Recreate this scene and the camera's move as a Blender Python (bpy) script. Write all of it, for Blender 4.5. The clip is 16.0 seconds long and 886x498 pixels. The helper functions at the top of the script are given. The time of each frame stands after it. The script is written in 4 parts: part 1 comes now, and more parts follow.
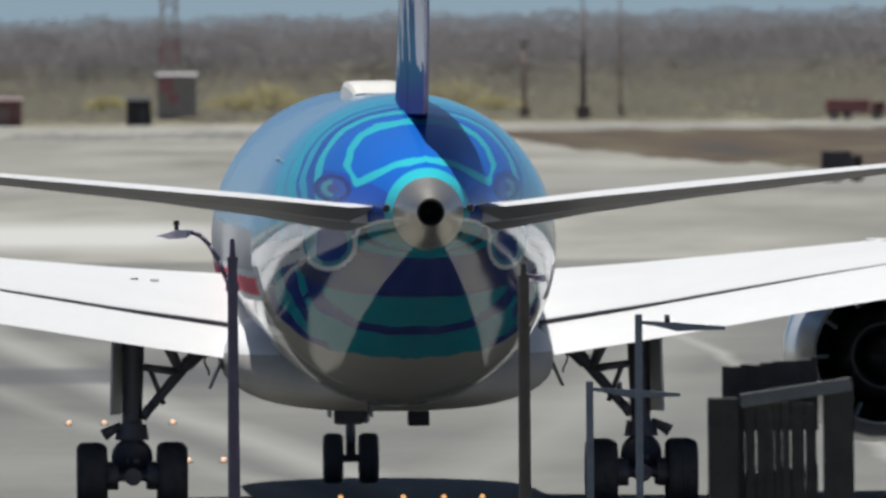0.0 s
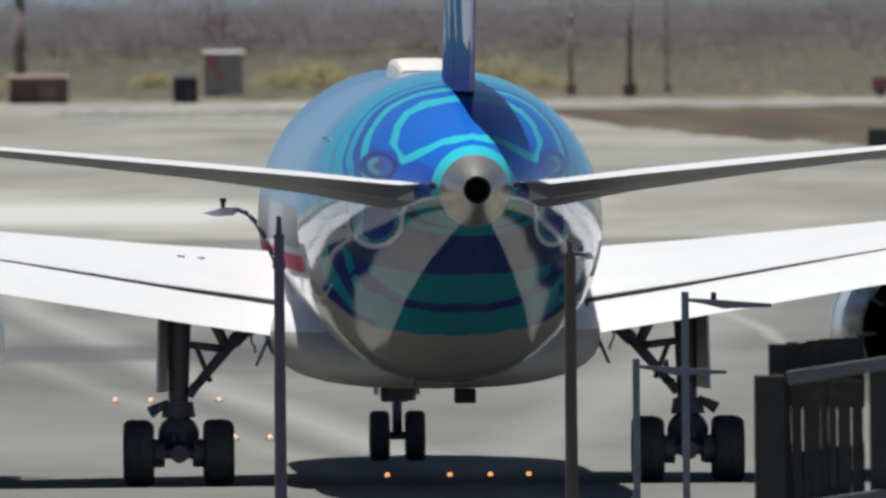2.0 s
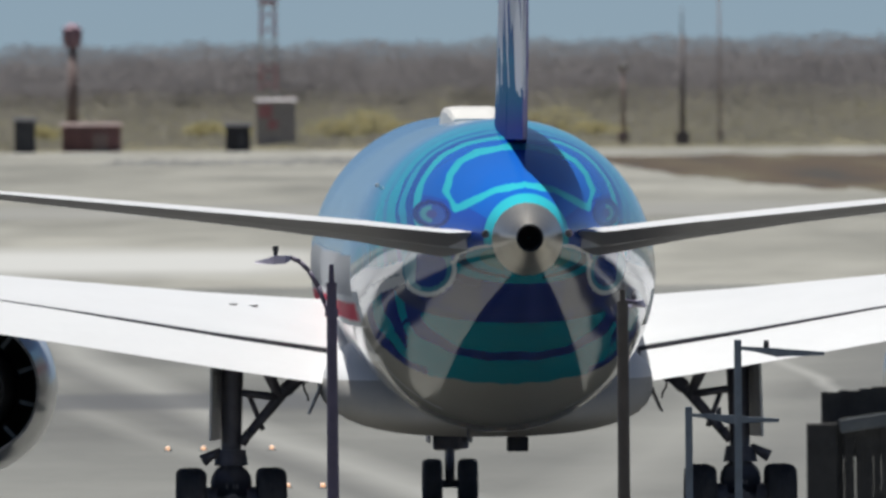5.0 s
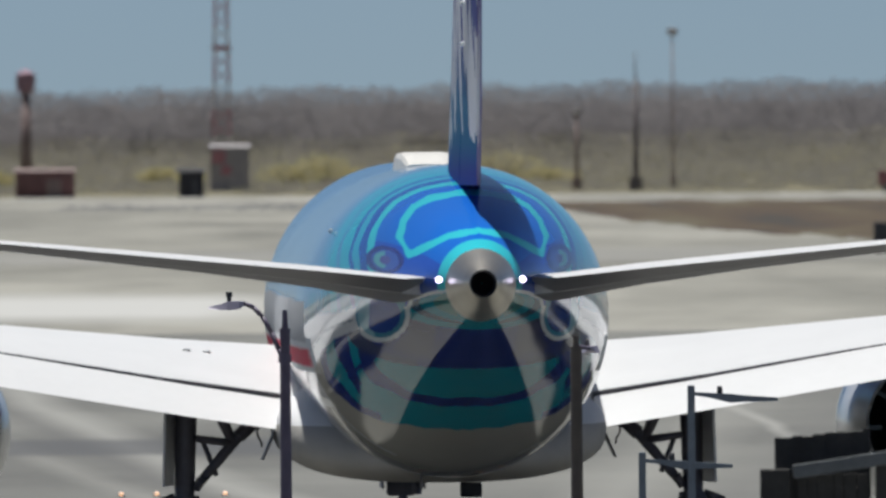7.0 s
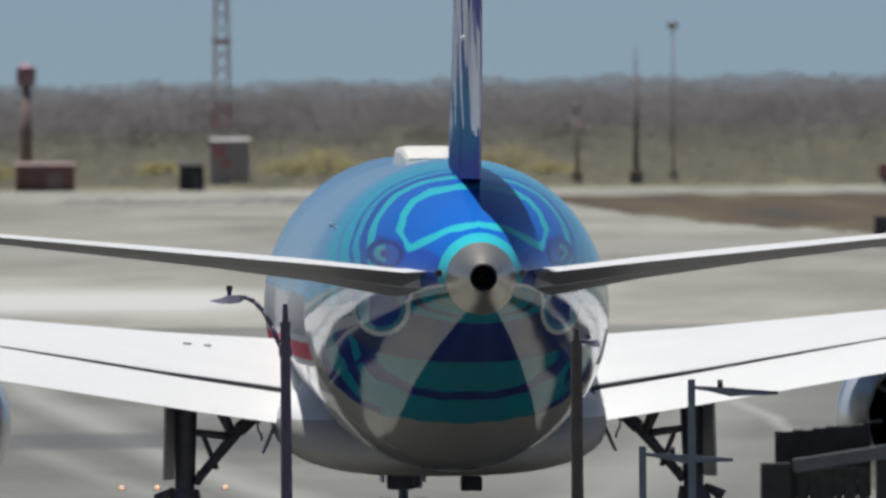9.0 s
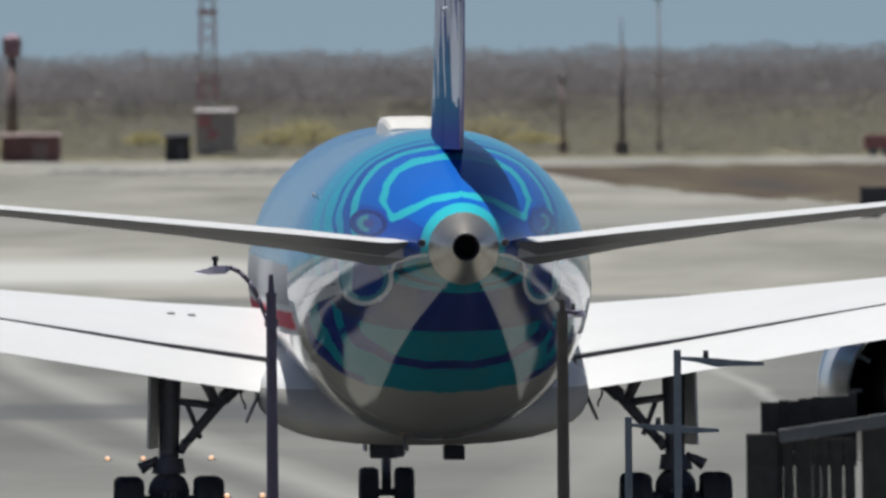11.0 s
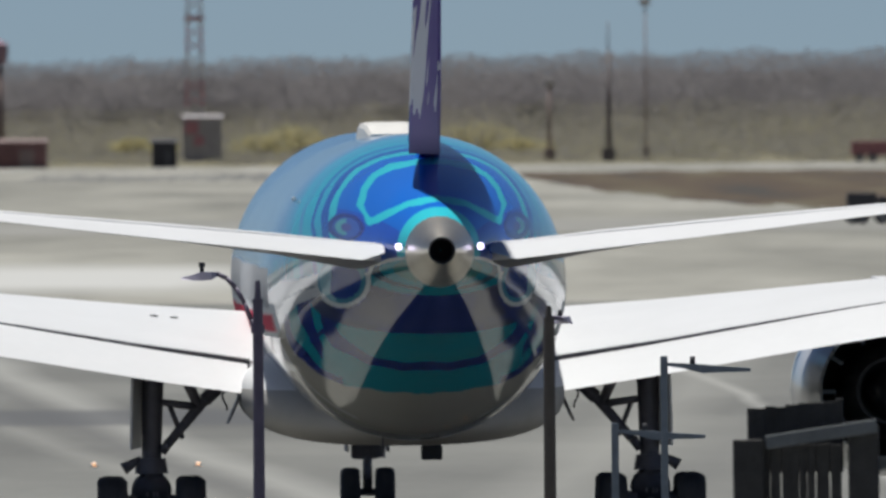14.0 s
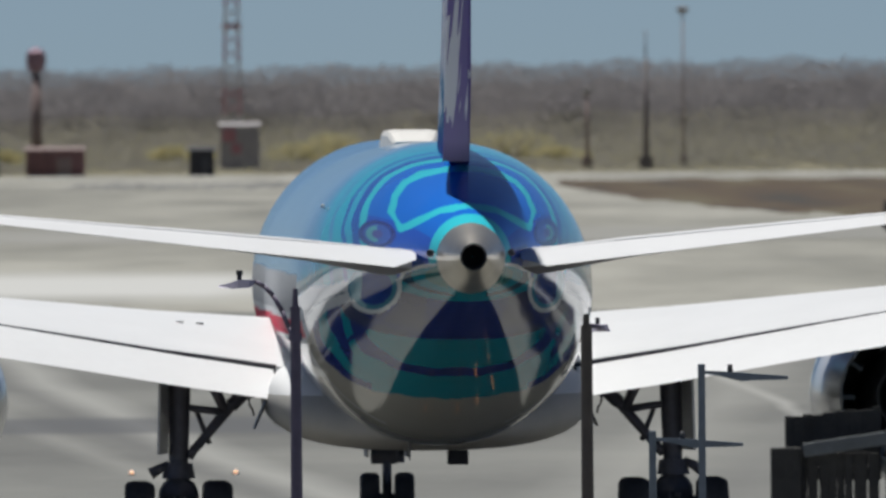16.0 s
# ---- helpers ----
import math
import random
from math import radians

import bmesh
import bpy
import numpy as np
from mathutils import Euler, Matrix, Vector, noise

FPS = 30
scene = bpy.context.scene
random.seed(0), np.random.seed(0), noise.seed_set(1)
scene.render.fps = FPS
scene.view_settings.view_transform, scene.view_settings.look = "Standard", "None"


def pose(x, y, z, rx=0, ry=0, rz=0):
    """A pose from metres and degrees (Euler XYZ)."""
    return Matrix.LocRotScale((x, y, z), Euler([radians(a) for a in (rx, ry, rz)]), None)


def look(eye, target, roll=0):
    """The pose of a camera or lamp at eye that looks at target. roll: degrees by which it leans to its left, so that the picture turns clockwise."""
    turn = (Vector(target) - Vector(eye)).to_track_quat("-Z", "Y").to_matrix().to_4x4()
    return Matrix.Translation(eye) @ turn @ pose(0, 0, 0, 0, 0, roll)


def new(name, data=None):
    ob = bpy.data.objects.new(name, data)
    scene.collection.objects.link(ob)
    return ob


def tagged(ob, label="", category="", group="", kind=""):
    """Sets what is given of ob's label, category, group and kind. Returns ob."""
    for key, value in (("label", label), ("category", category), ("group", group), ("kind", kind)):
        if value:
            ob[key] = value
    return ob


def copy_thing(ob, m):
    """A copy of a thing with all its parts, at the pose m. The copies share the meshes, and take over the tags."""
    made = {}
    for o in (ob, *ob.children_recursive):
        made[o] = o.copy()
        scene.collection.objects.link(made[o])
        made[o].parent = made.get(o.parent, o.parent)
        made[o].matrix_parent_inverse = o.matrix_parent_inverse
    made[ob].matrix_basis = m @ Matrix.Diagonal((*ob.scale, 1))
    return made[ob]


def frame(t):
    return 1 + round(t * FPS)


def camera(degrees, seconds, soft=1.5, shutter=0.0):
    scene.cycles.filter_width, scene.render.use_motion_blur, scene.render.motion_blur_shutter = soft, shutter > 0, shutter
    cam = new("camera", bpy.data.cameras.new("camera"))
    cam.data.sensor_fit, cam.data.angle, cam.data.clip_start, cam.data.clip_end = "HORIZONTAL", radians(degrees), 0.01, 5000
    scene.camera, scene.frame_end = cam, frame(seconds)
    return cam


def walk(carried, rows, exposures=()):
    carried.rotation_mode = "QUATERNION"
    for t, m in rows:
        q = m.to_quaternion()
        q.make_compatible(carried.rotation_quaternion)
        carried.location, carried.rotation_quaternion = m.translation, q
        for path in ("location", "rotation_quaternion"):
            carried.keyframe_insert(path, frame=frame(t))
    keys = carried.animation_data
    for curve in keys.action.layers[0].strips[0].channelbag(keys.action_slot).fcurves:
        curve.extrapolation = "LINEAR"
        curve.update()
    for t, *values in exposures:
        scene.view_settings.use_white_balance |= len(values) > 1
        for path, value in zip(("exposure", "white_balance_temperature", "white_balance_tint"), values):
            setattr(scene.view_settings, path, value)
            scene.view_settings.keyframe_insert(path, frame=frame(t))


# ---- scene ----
# Long lens on a terrace, nine metres above the apron; it only turns a little.
cam = camera(1.9927, 16.0, soft=2.7)
# the long lens is focused on the aircraft's tail; what lies far behind is out of focus
cam.data.dof.use_dof, cam.data.dof.focus_distance, cam.data.dof.aperture_fstop = True, 405.0, 7.2
EYE_Z, ROLL = 9.0, 0.45
TURNS = [
    (0, -0.1678, -0.4742), (0.5, -0.1300, -0.4307), (1, -0.1198, -0.4382), (1.5, -0.0905, -0.4392),
    (2, -0.0632, -0.5242), (2.5, -0.0025, -0.5593), (3, 0.0119, -0.5350), (3.5, 0.0344, -0.4897),
    (3.7, 0.0590, -0.4622), (5.8, 0.0426, -0.3910), (6, 0.0107, -0.3766), (6.5, -0.0455, -0.3427),
    (7, -0.0495, -0.3129), (7.5, -0.0592, -0.2964), (8, -0.0516, -0.2951), (8.5, -0.0489, -0.3084),
    (9, -0.0488, -0.3269), (9.2, -0.0410, -0.3459), (11.3, -0.0979, -0.3935), (11.5, -0.1082, -0.3771),
    (12, -0.1120, -0.3759), (12.5, -0.1158, -0.3772), (13, -0.1189, -0.3797), (13.5, -0.1165, -0.3708),
    (14, -0.1107, -0.3797), (14.5, -0.1140, -0.3632), (15, -0.0994, -0.3580), (15.5, -0.0479, -0.3576),
    (16, -0.0263, -0.3612)]
walk(cam, [(t, pose(0, 0, EYE_Z, 90 + pitch, ROLL, yaw)) for t, yaw, pitch in TURNS],
     exposures=[(t, stops, 6350, 9) for t, stops in ((0, 0.06), (2, 0.1), (3.7, 0.14), (6, 0.03), (11.5, 0.0), (14, -0.02), (16, -0.06))])

# ---- light ----
SUN_FROM = Vector((-0.115, 0.12, 1.0)).normalized()
world = bpy.data.worlds.new("sky")
scene.world = world
world.use_nodes = True
wn = world.node_tree
sky = wn.nodes.new("ShaderNodeTexSky")
sky.sky_type, sky.sun_disc = "NISHITA", False
sky.sun_elevation, sky.sun_rotation = math.asin(SUN_FROM.z), radians(-51)
sky.air_density, sky.dust_density, sky.ozone_density = 0.35, 0.1, 3.0
wn.links.new(sky.outputs[0], wn.nodes["Background"].inputs[0])
wn.nodes["Background"].inputs[1].default_value = 0.058
sun = new("sun", bpy.data.lights.new("sun", "SUN"))
sun.data.energy, sun.data.angle, sun.data.color = 4.8, radians(0.6), (1.0, 0.97, 0.92)
sun.matrix_world = look(SUN_FROM * 100, (0, 0, 0))


# ---- materials ----
def srgb(r, g, b):
    return tuple((c / 255 / 12.92 if c < 11 else ((c / 255 + 0.055) / 1.055) ** 2.4) for c in (r, g, b)) + (1,)


class Nodes:
    """A material and short ways to wire its nodes."""

    def __init__(self, name, rough=0.6, metal=0.0, coat=0.0):
        self.mat = bpy.data.materials.new(name)
        self.mat.use_nodes = True
        self.tree = self.mat.node_tree
        self.bsdf = self.tree.nodes["Principled BSDF"]
        self.bsdf.inputs["Roughness"].default_value = rough
        self.bsdf.inputs["Metallic"].default_value = metal
        self.bsdf.inputs["Coat Weight"].default_value = coat
        self.bsdf.inputs["Coat Roughness"].default_value = 0.06

    def add(self, kind, **settings):
        n = self.tree.nodes.new(kind)
        for key, value in settings.items():
            if key == "operation":
                n.operation = value
            elif key == "blend_type":
                n.blend_type = value
            elif key == "data_type":
                n.data_type = value
        return n

    def put(self, socket, value):
        if isinstance(value, bpy.types.NodeSocket):
            self.tree.links.new(value, socket)
        else:
            socket.default_value = value

    def math(self, op, a, b=0.0, c=None):
        n = self.add("ShaderNodeMath", operation=op)
        self.put(n.inputs[0], a)
        self.put(n.inputs[1], b)
        if c is not None:
            self.put(n.inputs[2], c)
        return n.outputs[0]

    def mix(self, fac, a, b, blend="MIX"):
        n = self.add("ShaderNodeMix", data_type="RGBA", blend_type=blend)
        self.put(n.inputs[0], fac)
        self.put(n.inputs[6], a)
        self.put(n.inputs[7], b)
        return n.outputs[2]

    def ramp(self, fac, stops, constant=False):
        n = self.add("ShaderNodeValToRGB")
        n.color_ramp.interpolation = "CONSTANT" if constant else "LINEAR"
        els = n.color_ramp.elements
        while len(els) < len(stops):
            els.new(0.5)
        for el, (p, c) in zip(els, stops):
            el.position, el.color = p, c if len(c) == 4 else (*c, 1)
        self.put(n.inputs[0], fac)
        return n.outputs[0]

    def coords(self, which="Object", scale=(1, 1, 1)):
        tc = self.add("ShaderNodeTexCoord")
        mp = self.add("ShaderNodeMapping")
        mp.inputs["Scale"].default_value = scale
        self.tree.links.new(tc.outputs[which], mp.inputs[0])
        return mp.outputs[0]

    def noise(self, scale, vector=None, detail=4.0, rough=0.6):
        n = self.add("ShaderNodeTexNoise")
        n.inputs["Scale"].default_value, n.inputs["Detail"].default_value = scale, detail
        n.inputs["Roughness"].default_value = rough
        if vector is not None:
            self.tree.links.new(vector, n.inputs["Vector"])
        return n.outputs[0]

    def colour(self, value):
        self.put(self.bsdf.inputs["Base Color"], value)
        return self

    def bump(self, height, strength=0.3, distance=0.02):
        n = self.add("ShaderNodeBump")
        n.inputs["Strength"].default_value, n.inputs["Distance"].default_value = strength, distance
        self.put(n.inputs["Height"], height)
        self.tree.links.new(n.outputs[0], self.bsdf.inputs["Normal"])
        return self


def simple(name, col, rough=0.5, metal=0.0, coat=0.0, vary=0.25, scale=3.0, bump=0.0):
    """One colour with grain and stains at two scales."""
    m = Nodes(name, rough, metal, coat)
    v = m.coords()
    big, small = m.noise(scale, v), m.noise(scale * 11, v, 6)
    fac = m.math("ADD", m.math("MULTIPLY", big, 0.65), m.math("MULTIPLY", small, 0.35))
    lo = tuple(c * (1 - vary) for c in col[:3]) + (1,)
    hi = tuple(min(1, c * (1 + vary)) for c in col[:3]) + (1,)
    m.colour(m.ramp(fac, [(0.3, lo), (0.7, hi)]))
    if bump:
        m.bump(small, bump)
    return m.mat


WHITE = simple("white_paint", (0.8, 0.8, 0.8), 0.22, 0, 0.4, 0.04, 0.6)
# lower faces of wings and tailplanes, darker than the upper ones
UNDER_GREY = simple("underside_grey", (0.185, 0.178, 0.192), 0.4, 0, 0.0, 0.1, 0.6)
WING_GREY = simple("wing_paint", (0.645, 0.645, 0.645), 0.5, 0, 0.0, 0.04, 0.5)
SILVER = simple("bare_metal", (0.62, 0.58, 0.5), 0.33, 0.85, 0, 0.12, 1.5)
DARK_METAL = simple("dark_metal", (0.05, 0.05, 0.055), 0.5, 0.3, 0, 0.3, 5)
# black, tyre and timber tones are lifted a little in place of haze
BLACK = simple("matt_black", (0.035, 0.034, 0.038), 0.8, 0, 0, 0.3, 5)
GEAR_GREY = simple("gear_grey", (0.11, 0.105, 0.12), 0.45, 0.2, 0, 0.3, 4)
DOOR_GREY = simple("gear_door_paint", (0.6, 0.6, 0.6), 0.4, 0, 0, 0.12, 2)
RUBBER = simple("tyre_rubber", (0.045, 0.045, 0.05), 0.75, 0, 0, 0.3, 6, 0.2)
HUB = simple("wheel_hub", (0.25, 0.25, 0.25), 0.4, 0.5, 0, 0.2, 5)
POLE = simple("weathered_pole_paint", srgb(98, 90, 108)[:3], 0.5, 0.1, 0, 0.25, 3, 0.2)
POLE_BROWN = simple("brown_pole_paint", srgb(92, 84, 76)[:3], 0.6, 0.0, 0, 0.25, 3, 0.2)
GALV = simple("galvanised_steel", srgb(120, 128, 136)[:3], 0.45, 0.4, 0, 0.2, 6)
LAMP_GREY = simple("lamp_housing", srgb(176, 170, 186)[:3], 0.4, 0.2, 0, 0.15, 5)
TIMBER = simple("tarred_timber", (0.054, 0.051, 0.047), 0.8, 0, 0, 0.4, 2.5, 0.5)
RAIL_WOOD = simple("weathered_rail_wood", (0.17, 0.18, 0.18), 0.75, 0, 0, 0.3, 4, 0.5)
# distant red, its saturation cut in the base colour in place of haze
RED_PAINT = simple("hazed_red_paint", (0.27, 0.11, 0.11), 0.6, 0, 0, 0.2, 1)
PALE_PAINT = simple("pale_paint", (0.36, 0.34, 0.34), 0.6, 0, 0, 0.15, 1)
SHED_DARK = simple("dark_shed_sheet", (0.045, 0.045, 0.05), 0.6, 0, 0, 0.3, 1)
# rust tone of far things, paled in the colour where haze would pale it
RUST = simple("hazed_rusty_paint", (0.24, 0.18, 0.17), 0.7, 0, 0, 0.3, 0.5)
TOWER_RED = simple("tower_red_paint", (0.48, 0.22, 0.24), 0.6, 0, 0, 0.2, 1)
TOWER_WHITE = simple("tower_white_paint", (0.64, 0.62, 0.63), 0.6, 0, 0, 0.15, 1)
HUT = simple("pale_hut_paint", (0.37, 0.345, 0.35), 0.6, 0, 0, 0.2, 1)
# dark mast paint, lightened in its colour to stand in for haze
MAST_DARK = simple("hazed_mast_paint", (0.15, 0.13, 0.13), 0.7, 0, 0, 0.3, 0.5)
TRUNK = simple("bark", (0.09, 0.07, 0.055), 0.9, 0, 0, 0.3, 2)


def glow(name, col, strength):
    m = Nodes(name)
    m.colour((0.8, 0.8, 0.8, 1))
    m.bsdf.inputs["Emission Color"].default_value = col
    m.bsdf.inputs["Emission Strength"].default_value = strength
    return m.mat


AMBER = glow("amber_lens", (1.0, 0.45, 0.14, 1), 1.0)
STROBE = glow("strobe_lens", (0.74, 0.68, 1.0, 1), 4.0)

CYAN, STEEL = srgb(52, 200, 214), srgb(112, 156, 190)
BLUE, NAVY = srgb(6, 108, 212), srgb(24, 50, 136)
TEAL, PALE = srgb(0, 148, 168), srgb(182, 178, 168)

def livery():
    """Glossy hull paint: the painted pattern is stored on the hull, with streaks of dirt over it."""
    m = Nodes("ringed_livery_paint", 0.2, 0, 0.0)
    m.bsdf.inputs["Specular IOR Level"].default_value = 0.4
    m.bsdf.inputs["IOR"].default_value = 1.27
    paint = m.add("ShaderNodeVertexColor")
    paint.layer_name = "livery"
    dirt = m.noise(1.3, m.coords(scale=(1, 0.3, 1)), 6)
    fine = m.noise(9.0, m.coords(scale=(1, 0.2, 1)), 4)
    col = m.mix(m.math("MULTIPLY", dirt, 0.16), paint.outputs[0], srgb(120, 116, 110))
    m.colour(m.mix(m.math("MULTIPLY", fine, 0.04), col, srgb(70, 80, 90)))
    # the tail is freshly polished, the flanks ahead of it are dull
    m.put(m.bsdf.inputs["Roughness"], m.math("ADD", m.math("MULTIPLY", dirt, 0.06), m.math("MULTIPLY_ADD", paint.outputs[1], -0.6, 0.65)))
    return m.mat


def fin_paint():
    """Blue to violet fin with pale feather strokes that run upwards."""
    m = Nodes("fin_paint", 0.5, 0, 0.0)
    m.bsdf.inputs["IOR"].default_value = 1.2
    m.bsdf.inputs["Specular IOR Level"].default_value = 0.2
    v = m.coords()
    sep = m.add("ShaderNodeSeparateXYZ")
    m.tree.links.new(v, sep.inputs[0])
    up = m.math("DIVIDE", m.math("SUBTRACT", sep.outputs[2], 7.4), 5.0)
    base = m.ramp(up, [(0.0, NAVY), (0.09, NAVY), (0.2, srgb(10, 96, 136)), (0.34, srgb(50, 110, 145)), (0.55, srgb(72, 82, 140)),
                       (1.0, srgb(56, 66, 136))])
    # the starboard face is violet: its shade is put into the colour
    violet = m.ramp(up, [(0.0, srgb(60, 50, 110)), (0.12, srgb(128, 118, 168)), (0.35, srgb(104, 92, 150)), (1.0, srgb(84, 70, 140))])
    base = m.mix(m.math("GREATER_THAN", sep.outputs[0], 0.0), base, violet)
    stroke = m.noise(1.6, m.coords(scale=(1.0, 1.1, 0.24)), 2, 0.45)
    fac = m.math("MULTIPLY", m.math("GREATER_THAN", stroke, 0.5), m.math("GREATER_THAN", m.math("MULTIPLY_ADD", stroke, 0.5, up), 0.5))
    m.colour(m.mix(fac, base, srgb(205, 208, 214)))
    return m.mat


LIVERY, FIN = livery(), fin_paint()


def surface(name, stops, big=0.02, small=1.2, stretch=(1, 1, 1), rough=0.85, bump=0.2):
    m = Nodes(name, rough)
    v = m.coords(scale=stretch)
    a, b = m.noise(big, v, 5), m.noise(small, m.coords(), 6)
    fac = m.math("ADD", m.math("MULTIPLY", a, 0.75), m.math("MULTIPLY", b, 0.25))
    m.colour(m.ramp(fac, stops))
    m.bump(b, bump, 0.01)
    return m.mat


def apron_concrete():
    """Grey concrete with stains and soft, curved tracks of wear and rubber."""
    m = Nodes("apron_concrete", 0.85)
    wide, fine = m.noise(0.05, m.coords(scale=(1, 0.25, 1)), 5), m.noise(2.0, m.coords(), 6)
    fac = m.math("ADD", m.math("MULTIPLY", wide, 0.75), m.math("MULTIPLY", fine, 0.25))
    col = m.ramp(fac, [(0.35, (0.106, 0.105, 0.096)), (0.5, (0.15, 0.149, 0.135)), (0.65, (0.2, 0.198, 0.178))])
    sep = m.add("ShaderNodeSeparateXYZ")
    m.tree.links.new(m.coords(), sep.inputs[0])
    x, y = sep.outputs[0], sep.outputs[1]
    sway = m.math("MULTIPLY", m.math("SUBTRACT", m.noise(0.02, m.coords(), 3), 0.5), 1.2)
    # tracks: place at 600 m, shift a metre, bend, half width, colour, strength
    for x0, slope, bend, half, shade, amount in ((-4.1, -0.047, 0.00003, 0.8, (0.3, 0.296, 0.272, 1), 0.75), (-5.4, -0.047, 0.00003, 0.55, (0.11, 0.108, 0.103, 1), 0.55),
                                                 (-6.8, -0.052, 0.00002, 0.5, (0.28, 0.275, 0.25, 1), 0.4), (10.9, -0.0065, -0.00002, 0.25, (0.34, 0.335, 0.31, 1), 0.7),
                                                 (4.6, 0.031, -0.00002, 1.1, (0.28, 0.275, 0.25, 1), 0.5), (7.5, 0.03, 0.0, 0.7, (0.13, 0.128, 0.12, 1), 0.4)):
        away = m.math("SUBTRACT", y, 600.0)
        centre = m.math("ADD", x0, m.math("ADD", m.math("MULTIPLY", away, slope), m.math("MULTIPLY", m.math("MULTIPLY", away, away), bend)))
        d = m.math("DIVIDE", m.math("ABSOLUTE", m.math("SUBTRACT", m.math("ADD", x, sway), centre)), half)
        soft = m.math("MULTIPLY", m.math("MAXIMUM", m.math("SUBTRACT", 1.0, m.math("MULTIPLY", d, 0.6)), 0.0), amount)
        col = m.mix(soft, col, shade)
    lane = m.math("DIVIDE", m.math("ABSOLUTE", m.math("SUBTRACT", m.math("ADD", y, m.math("MULTIPLY", sway, 12.0)), 684.0)), 15.0)
    dark = m.math("MULTIPLY", m.math("MINIMUM", m.math("MAXIMUM", m.math("MULTIPLY", m.math("SUBTRACT", 1.3, lane), 1.8), 0.0), 1.0), 0.75)
    # it fades out to the east
    west = m.add("ShaderNodeClamp")
    m.put(west.inputs[0], m.math("MULTIPLY_ADD", x, -0.25, 0.5))
    col = m.mix(m.math("MULTIPLY", dark, west.outputs[0]), col, (0.075, 0.077, 0.08, 1))
    m.colour(col)
    m.bump(fine, 0.2, 0.01)
    return m.mat


CONCRETE = apron_concrete()
ASPHALT = surface("worn_asphalt", [(0.35, (0.14, 0.14, 0.134)), (0.65, (0.175, 0.173, 0.163))], 0.03, 2.0, (1, 0.3, 1))


def dry_field():
    """Pale dry ground, with a soft-edged band of lighter gravel."""
    m = Nodes("dry_field", 0.9)
    wide, fine = m.noise(0.012, m.coords(scale=(1, 0.12, 1)), 5), m.noise(0.4, m.coords(), 6)
    fac = m.math("ADD", m.math("MULTIPLY", wide, 0.75), m.math("MULTIPLY", fine, 0.25))
    patch = m.noise(0.07, m.coords(scale=(1, 0.09, 1)), 4)
    fac = m.math("ADD", m.math("MULTIPLY", fac, 0.6), m.math("MULTIPLY", patch, 0.4))
    base = m.ramp(fac, [(0.38, (0.14, 0.137, 0.118)), (0.48, (0.225, 0.218, 0.187)), (0.58, (0.325, 0.314, 0.272))])
    sep = m.add("ShaderNodeSeparateXYZ")
    m.tree.links.new(m.coords(), sep.inputs[0])
    y = m.math("ADD", sep.outputs[1], m.math("MULTIPLY", m.math("SUBTRACT", wide, 0.5), 160.0))
    far = m.math("DIVIDE", m.math("ABSOLUTE", m.math("SUBTRACT", y, 1180.0)), 110.0)
    band = m.math("SUBTRACT", 1.0, far)
    side = m.math("DIVIDE", m.math("SUBTRACT", -5.0, sep.outputs[0]), 5.0)
    clip = m.add("ShaderNodeClamp")
    m.put(clip.inputs[0], m.math("MULTIPLY", band, 1.6))
    clip_side = m.add("ShaderNodeClamp")
    m.put(clip_side.inputs[0], side)
    m.colour(m.mix(m.math("MULTIPLY", clip.outputs[0], clip_side.outputs[0]), base, (0.46, 0.455, 0.43, 1)))
    m.bump(fine, 0.2, 0.01)
    return m.mat


DRY = dry_field()
BROWN = surface("brown_grass", [(0.38, (0.03, 0.029, 0.023)), (0.46, (0.06, 0.038, 0.02)), (0.54, (0.075, 0.052, 0.025)), (0.64, (0.12, 0.108, 0.062))], 0.12, 0.5, (1, 0.06, 1))
SAND = surface("pale_sand", [(0.35, (0.26, 0.25, 0.22)), (0.65, (0.36, 0.35, 0.315))], 0.06, 0.5, (1, 0.2, 1))
OLIVE = surface("olive_grass", [(0.35, (0.13, 0.118, 0.068)), (0.65, (0.19, 0.168, 0.1))], 0.05, 0.5, (1, 0.1, 1))


# ---- mesh helpers ----
def mesh_of(bm, name, mat, smooth=True):
    me = bpy.data.meshes.new(name)
    bmesh.ops.recalc_face_normals(bm, faces=bm.faces[:])
    for e in bm.edges:
        if len(e.link_faces) == 2 and e.calc_face_angle(0.0) > 0.6:
            e.smooth = False
    bm.to_mesh(me)
    bm.free()
    for m in (mat if isinstance(mat, (list, tuple)) else [mat]):
        me.materials.append(m)
    if smooth:
        me.polygons.foreach_set("use_smooth", [True] * len(me.polygons))
    return me


def part(name, bm, mat, parent=None, label="", smooth=True, at=None):
    """Links a bmesh as one mesh object under a thing or a part."""
    ob = new(name, mesh_of(bm, name, mat, smooth))
    ob.parent = parent
    if at is not None:
        ob.matrix_basis = at
    return tagged(ob, label)


def thing(name, label, category, at=None, group="", kind=""):
    ob = new(name)
    ob.empty_display_size = 0.5
    if at is not None:
        ob.matrix_basis = at
    return tagged(ob, label, category, group, kind)


def box(bm, x, y, z, sx, sy, sz, m=None, bevel=0.0):
    r = bmesh.ops.create_cube(bm, size=1, matrix=(m or Matrix()) @ Matrix.Translation((x, y, z)) @ Matrix.Diagonal((sx, sy, sz, 1)))
    if bevel:
        edges = list({e for v in r["verts"] for e in v.link_edges})
        bmesh.ops.bevel(bm, geom=edges, offset=bevel, segments=2, affect="EDGES", profile=0.6)
    return bm


